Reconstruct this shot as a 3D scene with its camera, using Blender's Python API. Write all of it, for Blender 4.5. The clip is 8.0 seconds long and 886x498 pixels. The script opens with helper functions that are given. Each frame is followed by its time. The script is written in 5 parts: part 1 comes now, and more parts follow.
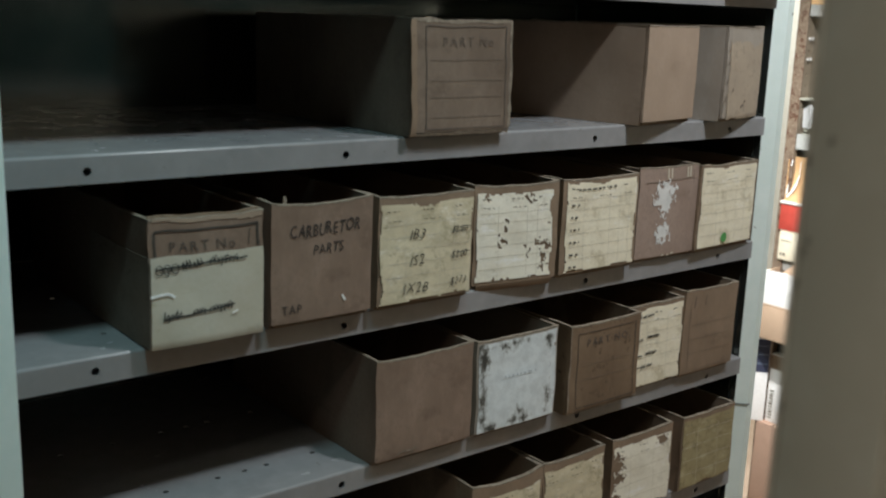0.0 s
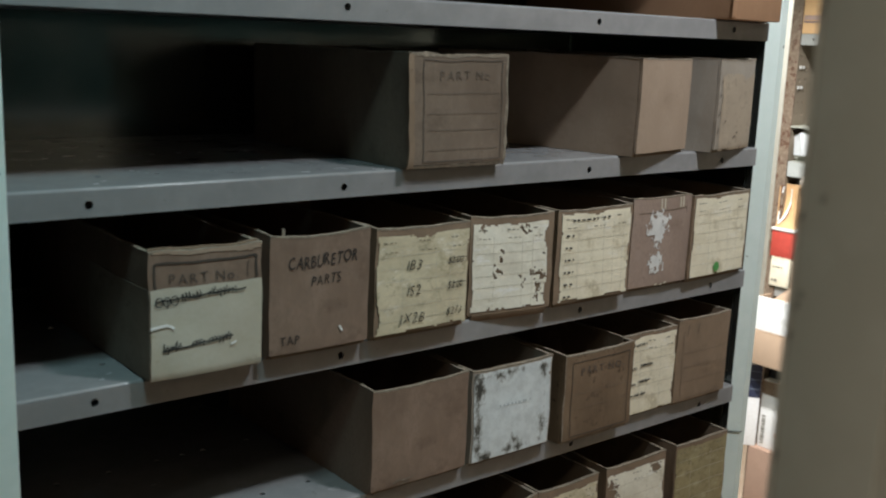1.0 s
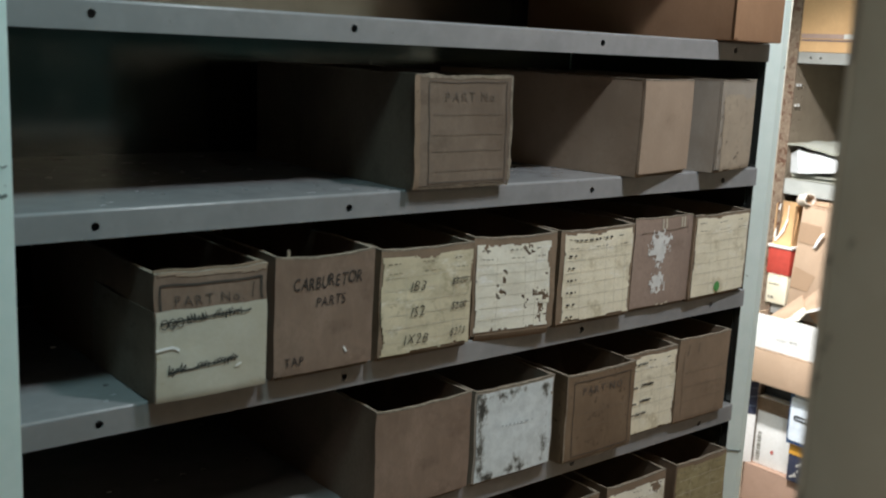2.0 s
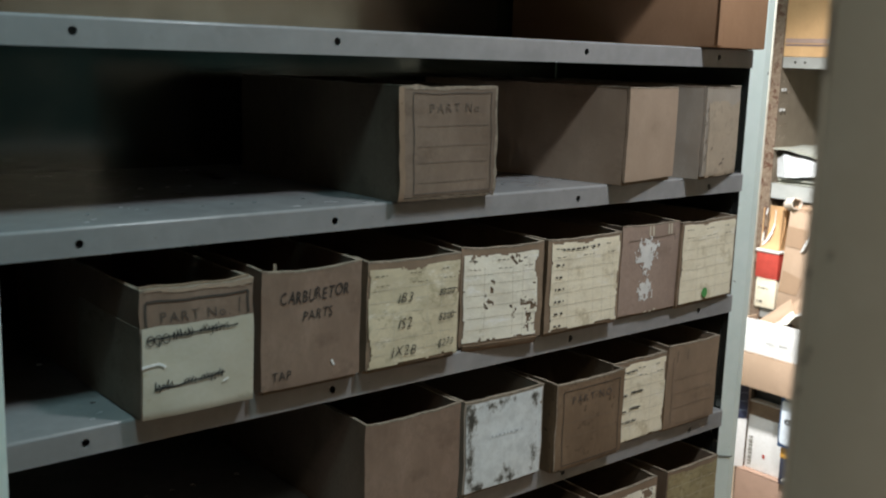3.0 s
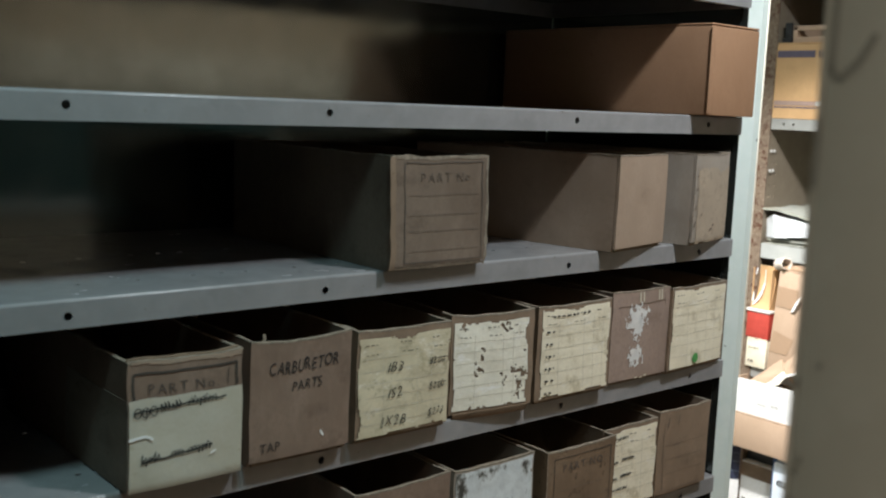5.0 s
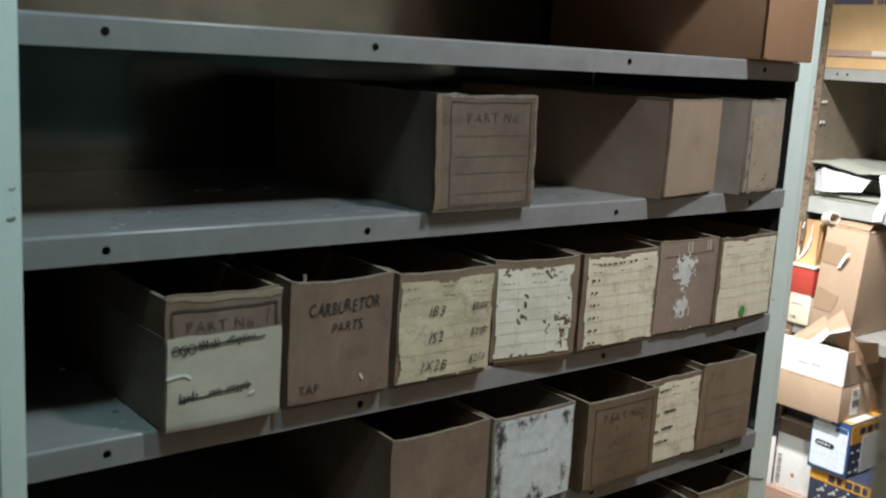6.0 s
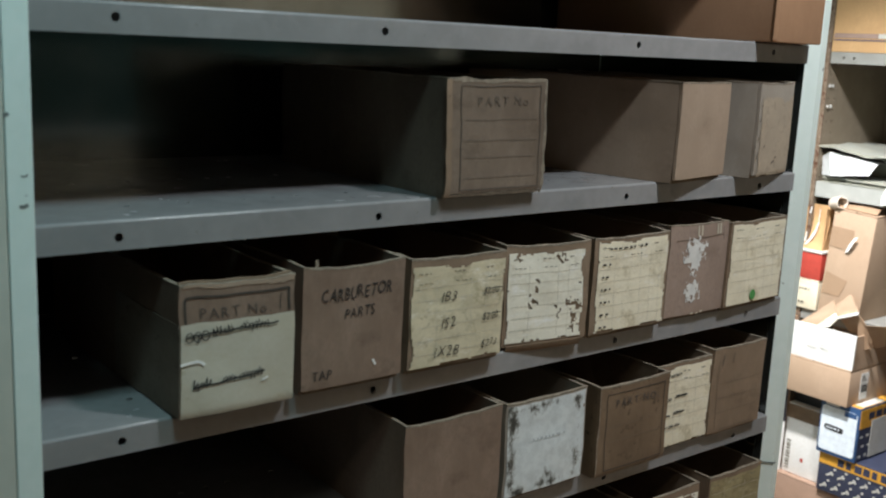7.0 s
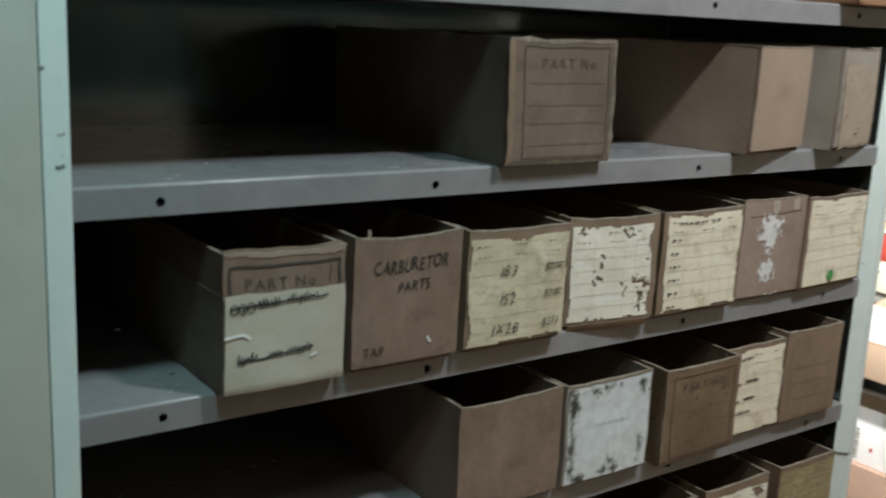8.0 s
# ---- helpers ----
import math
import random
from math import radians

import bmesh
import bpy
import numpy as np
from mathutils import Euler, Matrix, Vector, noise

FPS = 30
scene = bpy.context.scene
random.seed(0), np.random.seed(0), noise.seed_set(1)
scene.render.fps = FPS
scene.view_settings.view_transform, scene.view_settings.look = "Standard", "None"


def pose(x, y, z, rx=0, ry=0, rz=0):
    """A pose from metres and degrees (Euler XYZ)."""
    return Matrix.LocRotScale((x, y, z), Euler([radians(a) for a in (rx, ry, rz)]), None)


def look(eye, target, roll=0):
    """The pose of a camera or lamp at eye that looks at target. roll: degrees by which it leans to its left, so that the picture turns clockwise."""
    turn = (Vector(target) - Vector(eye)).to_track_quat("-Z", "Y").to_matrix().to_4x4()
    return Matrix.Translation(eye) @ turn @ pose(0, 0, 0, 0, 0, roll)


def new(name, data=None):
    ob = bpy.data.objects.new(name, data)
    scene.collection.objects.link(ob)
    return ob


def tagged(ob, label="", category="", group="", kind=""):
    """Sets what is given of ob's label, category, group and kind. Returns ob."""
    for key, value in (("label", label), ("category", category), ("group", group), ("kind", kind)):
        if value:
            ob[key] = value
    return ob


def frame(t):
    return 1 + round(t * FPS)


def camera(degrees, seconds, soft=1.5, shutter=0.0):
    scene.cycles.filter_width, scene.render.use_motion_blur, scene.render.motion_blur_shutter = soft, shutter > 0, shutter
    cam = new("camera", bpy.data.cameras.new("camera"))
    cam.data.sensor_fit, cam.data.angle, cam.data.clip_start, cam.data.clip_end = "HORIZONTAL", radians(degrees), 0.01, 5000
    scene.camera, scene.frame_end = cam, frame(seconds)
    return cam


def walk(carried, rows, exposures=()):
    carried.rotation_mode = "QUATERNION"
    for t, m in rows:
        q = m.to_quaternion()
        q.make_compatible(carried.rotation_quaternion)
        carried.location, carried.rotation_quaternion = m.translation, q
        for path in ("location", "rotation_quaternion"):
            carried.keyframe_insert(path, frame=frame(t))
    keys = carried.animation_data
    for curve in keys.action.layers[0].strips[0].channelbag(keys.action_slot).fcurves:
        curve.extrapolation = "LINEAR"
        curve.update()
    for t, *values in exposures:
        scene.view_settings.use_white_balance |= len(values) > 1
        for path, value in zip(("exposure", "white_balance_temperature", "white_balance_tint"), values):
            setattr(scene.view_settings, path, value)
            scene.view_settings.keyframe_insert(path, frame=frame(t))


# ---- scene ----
LENS = 46.51
cam = camera(LENS, 8.0, soft=2.0, shutter=0.4)
cam.data.dof.use_dof, cam.data.dof.focus_distance, cam.data.dof.aperture_fstop = True, 1.6, 7.0
PATH = [
    (0, (-0.357, -1.008, 1.412), (0.867, 0.511, 0.972), 2.0),
    (0.5, (-0.368, -0.994, 1.434), (0.86, 0.528, 1.012), 2.7),
    (1, (-0.368, -1.012, 1.429), (0.872, 0.504, 1.026), 2.3),
    (1.5, (-0.367, -1.008, 1.426), (0.893, 0.488, 1.008), 2.0),
    (2, (-0.379, -0.999, 1.442), (0.876, 0.51, 1.058), 2.7),
    (2.2, (-0.375, -1.003, 1.449), (0.884, 0.5, 1.059), 2.7),
    (3.3, (-0.373, -1.0, 1.446), (0.895, 0.504, 1.084), 1.7),
    (3.5, (-0.369, -1.004, 1.455), (0.893, 0.505, 1.094), 1.6),
    (4, (-0.369, -1.007, 1.475), (0.89, 0.516, 1.166), 2.1),
    (4.2, (-0.375, -1.008, 1.475), (0.905, 0.509, 1.231), 2.0),
    (5.3, (-0.366, -0.995, 1.472), (0.923, 0.506, 1.178), 2.5),
    (5.5, (-0.361, -0.996, 1.476), (0.907, 0.52, 1.171), 2.8),
    (6, (-0.36, -0.962, 1.457), (0.875, 0.566, 1.082), 3.3),
    (6.5, (-0.36, -0.955, 1.451), (0.879, 0.565, 1.058), 2.7),
    (7, (-0.367, -0.955, 1.448), (0.862, 0.573, 1.057), 2.7),
    (7.5, (-0.37, -0.956, 1.444), (0.852, 0.579, 1.054), 2.6),
    (8, (-0.33, -0.897, 1.424), (0.814, 0.685, 0.99), 2.8),
]
walk(cam, [(t, look(eye, at, roll)) for t, eye, at, roll in PATH], exposures=[(0.0, 0.04), (2.0, 0.0), (4.0, 0.03), (5.5, 0.08), (6.0, 0.0), (7.5, 0.0), (8.0, 0.24)])

# ---- light: small fittings above the aisle, one over the end rack, added unseen fills ----
world = bpy.data.worlds.new("world")
world.use_nodes = True
world.node_tree.nodes["Background"].inputs[0].default_value = (0.8, 0.9, 1.0, 1)
world.node_tree.nodes["Background"].inputs[1].default_value = 0.01
scene.world = world


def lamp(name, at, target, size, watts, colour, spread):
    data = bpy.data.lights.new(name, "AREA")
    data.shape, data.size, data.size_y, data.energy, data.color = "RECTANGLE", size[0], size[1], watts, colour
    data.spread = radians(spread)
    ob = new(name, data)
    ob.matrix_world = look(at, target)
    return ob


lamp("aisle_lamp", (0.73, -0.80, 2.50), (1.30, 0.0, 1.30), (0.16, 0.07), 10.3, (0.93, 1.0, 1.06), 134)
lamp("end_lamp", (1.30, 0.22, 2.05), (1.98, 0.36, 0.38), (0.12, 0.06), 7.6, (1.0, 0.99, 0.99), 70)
# Added fill, no fitting known: lights the unseen boards opposite the bay.
lamp("opposite_board_fill", (1.15, -0.42, 2.60), (1.15, -1.20, 0.90), (1.5, 0.10), 6, (0.97, 0.96, 0.88), 100)
# Added teal fill that brightens the left post and shelf ends.
lamp("left_post_fill", (-0.12, -0.92, 2.95), (-0.26, 0.0, 1.62), (0.4, 0.3), 2.3, (0.60, 1.0, 1.07), 64)
# Added narrow fill from behind, only to brighten the near beige post.
lamp("near_post_fill", (-1.00, -1.75, 3.05), (0.04, -1.10, 1.30), (0.4, 0.1), 1.12, (1.0, 0.95, 0.83), 42)
# Added strong unseen lamp that makes the white wall in the gap glow.
lamp("back_wall_fill", (2.30, 1.70, 2.70), (3.1, 1.5, 1.2), (0.6, 0.3), 50, (1.0, 0.97, 0.90), 170)


# ---- materials ----
def nodes_of(name):
    m = bpy.data.materials.new(name)
    m.use_nodes = True
    t = m.node_tree
    return m, t, t.nodes["Principled BSDF"]


def noise_node(t, scale, detail=4, rough=0.6, stretch=(1, 1, 1), seed=0.0):
    co = t.nodes.new("ShaderNodeTexCoord")
    mp = t.nodes.new("ShaderNodeMapping")
    mp.inputs["Scale"].default_value = stretch
    mp.inputs["Location"].default_value = (seed, seed * 1.7, seed * 0.6)
    n = t.nodes.new("ShaderNodeTexNoise")
    n.inputs["Scale"].default_value, n.inputs["Detail"].default_value, n.inputs["Roughness"].default_value = scale, detail, rough
    t.links.new(co.outputs["Object"], mp.inputs["Vector"])
    t.links.new(mp.outputs["Vector"], n.inputs["Vector"])
    return n.outputs["Fac"]


def ramp(t, fac, lo, hi, a=(0, 0, 0, 1), b=(1, 1, 1, 1)):
    r = t.nodes.new("ShaderNodeValToRGB")
    r.color_ramp.elements[0].position, r.color_ramp.elements[1].position = lo, hi
    r.color_ramp.elements[0].color, r.color_ramp.elements[1].color = a, b
    t.links.new(fac, r.inputs["Fac"])
    return r.outputs["Color"]


def mix(t, fac, a, b):
    m = t.nodes.new("ShaderNodeMix")
    m.data_type = "RGBA"
    for socket, value in ((m.inputs["Factor"], fac), (m.inputs["A"], a), (m.inputs["B"], b)):
        if hasattr(value, "is_output"):
            t.links.new(value, socket)
        else:
            socket.default_value = value
    return m.outputs["Result"]


def bump(t, bsdf, fac, strength, distance):
    b = t.nodes.new("ShaderNodeBump")
    b.inputs["Strength"].default_value, b.inputs["Distance"].default_value = strength, distance
    t.links.new(fac, b.inputs["Height"])
    t.links.new(b.outputs["Normal"], bsdf.inputs["Normal"])


def rgb(*c):
    return (*c, 1)


def surface(name, base, dark, light, scale=18.0, patch=0.5, rough=0.8, metal=0.0, fleck=None, fleck_at=0.66, fleck_scale=60.0,
            stretch=(1, 1, 1), relief=0.15, relief_scale=220.0, relief_depth=0.0006, seed=0.0, spec=0.3):
    """Base colour with large patches towards dark and light, an optional fleck colour, and fine relief."""
    m, t, b = nodes_of(name)
    col = mix(t, ramp(t, noise_node(t, scale, 5, 0.62, stretch, seed), 0.35, 0.35 + patch), base, dark)
    col = mix(t, ramp(t, noise_node(t, scale * 3.7, 4, 0.6, stretch, seed + 3.1), 0.45, 0.85), col, light)
    if fleck:
        col = mix(t, ramp(t, noise_node(t, fleck_scale, 3, 0.7, (1, 1, 1), seed + 7.7), fleck_at, fleck_at + 0.06), col, fleck)
    t.links.new(col, b.inputs["Base Color"])
    b.inputs["Metallic"].default_value = metal
    b.inputs["Specular IOR Level"].default_value = spec
    r = ramp(t, noise_node(t, scale * 2.0, 3, 0.6, (1, 1, 1), seed + 5), 0.2, 0.9, rgb(*[rough - 0.1] * 3), rgb(*[min(1, rough + 0.12)] * 3))
    t.links.new(r, b.inputs["Roughness"])
    bump(t, b, noise_node(t, relief_scale, 3, 0.6, stretch, seed + 1), relief, relief_depth)
    return m


GREY_STEEL = surface("grey_painted_steel", rgb(0.285, 0.280, 0.280), rgb(0.232, 0.228, 0.228), rgb(0.32, 0.314, 0.314), scale=9, rough=0.22,
                     fleck=rgb(0.16, 0.14, 0.12), fleck_at=0.70, fleck_scale=70, relief=0.08, spec=0.5)
MINT_STEEL = surface("pale_green_painted_steel", rgb(0.78, 0.88, 0.83), rgb(0.70, 0.80, 0.75), rgb(0.82, 0.90, 0.86), scale=11, rough=0.45,
                     fleck=rgb(0.14, 0.15, 0.13), fleck_at=0.72, fleck_scale=45, relief=0.1, spec=0.5)
WHITE_STEEL = surface("white_painted_steel", rgb(0.78, 0.77, 0.72), rgb(0.66, 0.64, 0.58), rgb(0.82, 0.81, 0.78), scale=14, rough=0.45,
                      fleck=rgb(0.34, 0.24, 0.16), fleck_at=0.70, fleck_scale=60, relief=0.1, spec=0.5)
BEIGE_STEEL = surface("beige_painted_steel", rgb(0.57, 0.58, 0.51), rgb(0.50, 0.51, 0.445), rgb(0.61, 0.62, 0.55), scale=6, rough=0.5,
                      fleck=rgb(0.22, 0.19, 0.15), fleck_at=0.74, fleck_scale=38, relief=0.1, spec=0.45)
PANEL_STEEL = surface("dull_dark_sheet_steel", rgb(0.212, 0.232, 0.222), rgb(0.180, 0.200, 0.190), rgb(0.235, 0.255, 0.245), scale=4, rough=0.14, metal=0.9,
                      stretch=(1, 1, 0.6), relief=0.0, spec=0.5, fleck=rgb(0.26, 0.32, 0.31), fleck_at=0.73, fleck_scale=11)
RUSTY_STEEL = surface("rusty_perforated_steel", rgb(0.20, 0.145, 0.10), rgb(0.11, 0.07, 0.048), rgb(0.34, 0.27, 0.20), scale=30, rough=0.7,
                      fleck=rgb(0.10, 0.045, 0.025), fleck_at=0.55, fleck_scale=62, relief=0.2, spec=0.4)
BOLT_STEEL = surface("zinc_bolt_steel", rgb(0.85, 0.84, 0.81), rgb(0.7, 0.69, 0.66), rgb(0.9, 0.89, 0.87), scale=40, rough=0.35, metal=0.3)
FLOOR = surface("worn_brown_lino", rgb(0.40, 0.30, 0.225), rgb(0.33, 0.245, 0.18), rgb(0.46, 0.36, 0.28), scale=2, rough=0.6)
NEAR_STEEL = surface("scuffed_beige_steel", rgb(0.58, 0.53, 0.44), rgb(0.48, 0.435, 0.355), rgb(0.62, 0.575, 0.49), scale=7, rough=0.5,
                     fleck=rgb(0.24, 0.20, 0.16), fleck_at=0.74, fleck_scale=38, relief=0.1, spec=0.45)
PLASTER = surface("painted_wall", rgb(0.60, 0.68, 0.64), rgb(0.54, 0.62, 0.58), rgb(0.64, 0.72, 0.68), scale=1.2, rough=0.8)


def board(name, c, seed, dark=0.72, stain=None, wear=1.0, spots=0.0):
    """Used corrugated board: broad discoloured patches, grimy smears, small dark stains, pale rubs, fibre grain and faint flutes."""
    m, t, b = nodes_of(name)
    c = [v * 1.12 for v in c]
    shade = lambda k, w=0.0: shade_of(1 + (k - 1) * wear, w * wear)
    shade_of = lambda k, w: rgb(min(1, c[0] * k * (1 + w)), min(1, c[1] * k), min(1, c[2] * k * (1 - w)))
    col = mix(t, ramp(t, noise_node(t, 7, 4, 0.6, (1, 1, 0.6), seed), 0.38, 0.66), shade(1.08), shade(dark, 0.03))
    col = mix(t, ramp(t, noise_node(t, 16, 5, 0.65, (1.3, 1.3, 0.8), seed + 3.1), 0.50, 0.78), col, shade(1.22, -0.02))
    col = mix(t, ramp(t, noise_node(t, 21, 5, 0.7, (0.8, 0.8, 1.2), seed + 6.3), 0.56, 0.78), col, shade(dark * 0.78, 0.04))
    col = mix(t, ramp(t, noise_node(t, 48, 4, 0.7, (1, 1, 1), seed + 7.7), 0.66 - spots, 0.76 - spots), col, stain or shade(0.60, 0.06))
    col = mix(t, ramp(t, noise_node(t, 240, 3, 0.7, (1, 1, 0.6), seed + 8.8), 0.45, 0.80), col, shade(0.86))
    t.links.new(col, b.inputs["Base Color"])
    b.inputs["Specular IOR Level"].default_value = 0.2
    t.links.new(ramp(t, noise_node(t, 18, 3, 0.6, (1, 1, 1), seed + 5), 0.2, 0.9, rgb(0.74, 0.74, 0.74), rgb(0.96, 0.96, 0.96)), b.inputs["Roughness"])
    bump(t, b, noise_node(t, 60, 5, 0.7, (1, 1, 0.5), seed + 1), 0.4, 0.0012)
    return m


KRAFT = board("kraft_cardboard", (0.235, 0.170, 0.118), 1)
DULL_KRAFT = board("dull_brown_cardboard", (0.172, 0.130, 0.098), 11)
PINK_KRAFT = board("pinkish_brown_cardboard", (0.225, 0.158, 0.118), 2)
TAN_KRAFT = board("tan_cardboard", (0.32, 0.240, 0.178), 3, wear=0.55)
GREY_BOARD = board("grey_brown_cardboard", (0.315, 0.275, 0.23), 4, wear=0.6)
ROSE_KRAFT = board("rosy_brown_cardboard", (0.285, 0.212, 0.172), 14)
BROWN_KRAFT = board("dark_brown_cardboard", (0.180, 0.124, 0.080), 5, dark=0.62, stain=rgb(0.085, 0.058, 0.038), spots=0.08)
REDDISH_KRAFT = board("reddish_brown_cardboard", (0.34, 0.225, 0.165), 16, dark=0.84, wear=0.5)
ORANGE_KRAFT = board("orange_brown_cardboard", (0.32, 0.185, 0.108), 6, dark=0.86, wear=0.5)
YELLOW_KRAFT = board("yellow_tan_cardboard", (0.56, 0.35, 0.175), 7, dark=0.88, wear=0.5)
PALE_KRAFT = board("pale_brown_cardboard", (0.44, 0.315, 0.22), 8, dark=0.88, wear=0.35)
# Darker kraft for bin insides; their shade is put into the colour.
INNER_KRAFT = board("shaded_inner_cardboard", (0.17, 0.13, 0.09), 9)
EDGE_KRAFT = surface("raw_corrugated_edge", rgb(0.25, 0.205, 0.155), rgb(0.13, 0.10, 0.075), rgb(0.38, 0.325, 0.25), scale=30, rough=0.9,
                     stretch=(1, 1, 1), relief=0.5, relief_scale=600)


def paper(name, c, seed, stain=(0.42, 0.36, 0.22), at=0.60, rub=0.0):
    """Old label paper: yellowed clouds, handling smears along its width, small brown spots, cockled relief."""
    m, t, b = nodes_of(name)
    blend = lambda k: rgb(*[c[i] * (1 - k) + stain[i] * k for i in range(3)])
    col = mix(t, ramp(t, noise_node(t, 11, 5, 0.65, (1, 1, 1), seed), at - 0.14, at + 0.20), rgb(*c), blend(0.34))
    col = mix(t, ramp(t, noise_node(t, 26, 5, 0.72, (0.8, 1, 1.3), seed + 2.2), at - 0.10, at + 0.10), col, blend(0.40))
    col = mix(t, ramp(t, noise_node(t, 44, 4, 0.7, (1, 1, 1.4), seed + 9), at + 0.05, at + 0.11), col, blend(0.62))
    col = mix(t, ramp(t, noise_node(t, 150, 3, 0.7, (1, 1, 1), seed + 11), 0.40, 0.85), col, blend(0.22))
    if rub:
        pale = rgb(*[min(0.9, v * (1 - rub) + 0.86 * rub) for v in c])
        col = mix(t, ramp(t, noise_node(t, 30, 6, 0.72, (0.7, 1, 1.6), seed + 14), 0.56, 0.68), col, pale)
        col = mix(t, ramp(t, noise_node(t, 18, 6, 0.75, (1, 1, 1), seed + 17), 0.57, 0.70), col, blend(0.75))
    t.links.new(col, b.inputs["Base Color"])
    b.inputs["Roughness"].default_value, b.inputs["Specular IOR Level"].default_value = 0.75, 0.25
    bump(t, b, noise_node(t, 34, 3, 0.6, (1, 1, 1), seed + 4), 0.45, 0.0018)
    return m


CREAM = paper("cream_label_paper", (0.83, 0.765, 0.60), 1, stain=(0.46, 0.385, 0.24), rub=0.45)
IVORY = paper("ivory_label_paper", (0.86, 0.825, 0.70), 2, stain=(0.45, 0.39, 0.28), rub=0.6)
YELLOWED = paper("yellowed_label_paper", (0.69, 0.61, 0.435), 3, stain=(0.32, 0.275, 0.17), at=0.52, rub=0.40)
BROWNED = paper("browned_wrapping_paper", (0.310, 0.245, 0.190), 13, stain=(0.15, 0.115, 0.085), at=0.52)
MASKING = paper("cream_masking_paper", (0.56, 0.525, 0.435), 4)
MUSTARD = paper("mustard_stained_paper", (0.42, 0.36, 0.20), 6, stain=(0.16, 0.125, 0.065), at=0.46, rub=0.10)
WHITE_PAPER = paper("white_paper", (0.88, 0.88, 0.86), 7, at=0.74)
GREY_PAPER = paper("grey_white_paper", (0.60, 0.60, 0.57), 8)
DULL_PAPER = paper("dull_greenish_card", (0.33, 0.345, 0.31), 9)
CRUMPLED = paper("crumpled_white_paper", (0.64, 0.66, 0.67), 12, at=0.72)
PALE_CARD = paper("pale_pinkish_card", (0.72, 0.62, 0.53), 10, at=0.7)


def plain(name, c, rough=0.6, spec=0.3, metal=0.0):
    m, t, b = nodes_of(name)
    col = mix(t, ramp(t, noise_node(t, 60, 4, 0.6), 0.35, 0.75), rgb(*c), rgb(*[v * 0.8 for v in c]))
    t.links.new(col, b.inputs["Base Color"])
    b.inputs["Roughness"].default_value, b.inputs["Specular IOR Level"].default_value, b.inputs["Metallic"].default_value = rough, spec, metal
    return m


INK = plain("black_marker_ink", (0.03, 0.03, 0.03), 0.7)
WORN_INK = plain("worn_marker_ink", (0.048, 0.040, 0.036), 0.7)
PEN_INK = plain("grey_black_pen_ink", (0.045, 0.04, 0.034), 0.7)
PRINT_INK = plain("dark_print_ink", (0.070, 0.058, 0.048), 0.8)
HEAD_INK = plain("worn_heading_ink", (0.115, 0.092, 0.076), 0.8)
FAINT_INK = plain("faded_print_ink", (0.175, 0.132, 0.096), 0.8)
RULE_INK = plain("printed_rule_ink", (0.60, 0.555, 0.45), 0.8)
PENCIL = plain("grey_pencil", (0.20, 0.18, 0.14), 0.8)
GREEN_DOT = plain("green_sticker", (0.10, 0.34, 0.10), 0.6)
CLEAR_TAPE = plain("shiny_yellowed_tape", (0.62, 0.56, 0.44), 0.25, 0.5)
RESIDUE = plain("white_glue_residue", (0.74, 0.73, 0.70), 0.8)
RED = plain("red_plastic", (0.52, 0.07, 0.05), 0.45)
BLUE = plain("blue_print", (0.04, 0.095, 0.22), 0.4)
NAVY = plain("navy_print", (0.045, 0.052, 0.09), 0.45)
AMBER = plain("amber_print", (0.70, 0.36, 0.05), 0.45)
SLATE = plain("slate_blue_print", (0.13, 0.11, 0.15), 0.6)
SLATE_LINE = plain("slate_line_print", (0.16, 0.20, 0.26), 0.5)
MAUVE = plain("worn_mauve_print", (0.40, 0.28, 0.23), 0.6)
DARK = plain("dark_plastic", (0.03, 0.03, 0.03), 0.5)
PALE_BLUE = plain("pale_label_print", (0.82, 0.90, 0.97), 0.4)
DULL_PRINT = plain("vanishing_print", (0.150, 0.116, 0.090), 0.8)


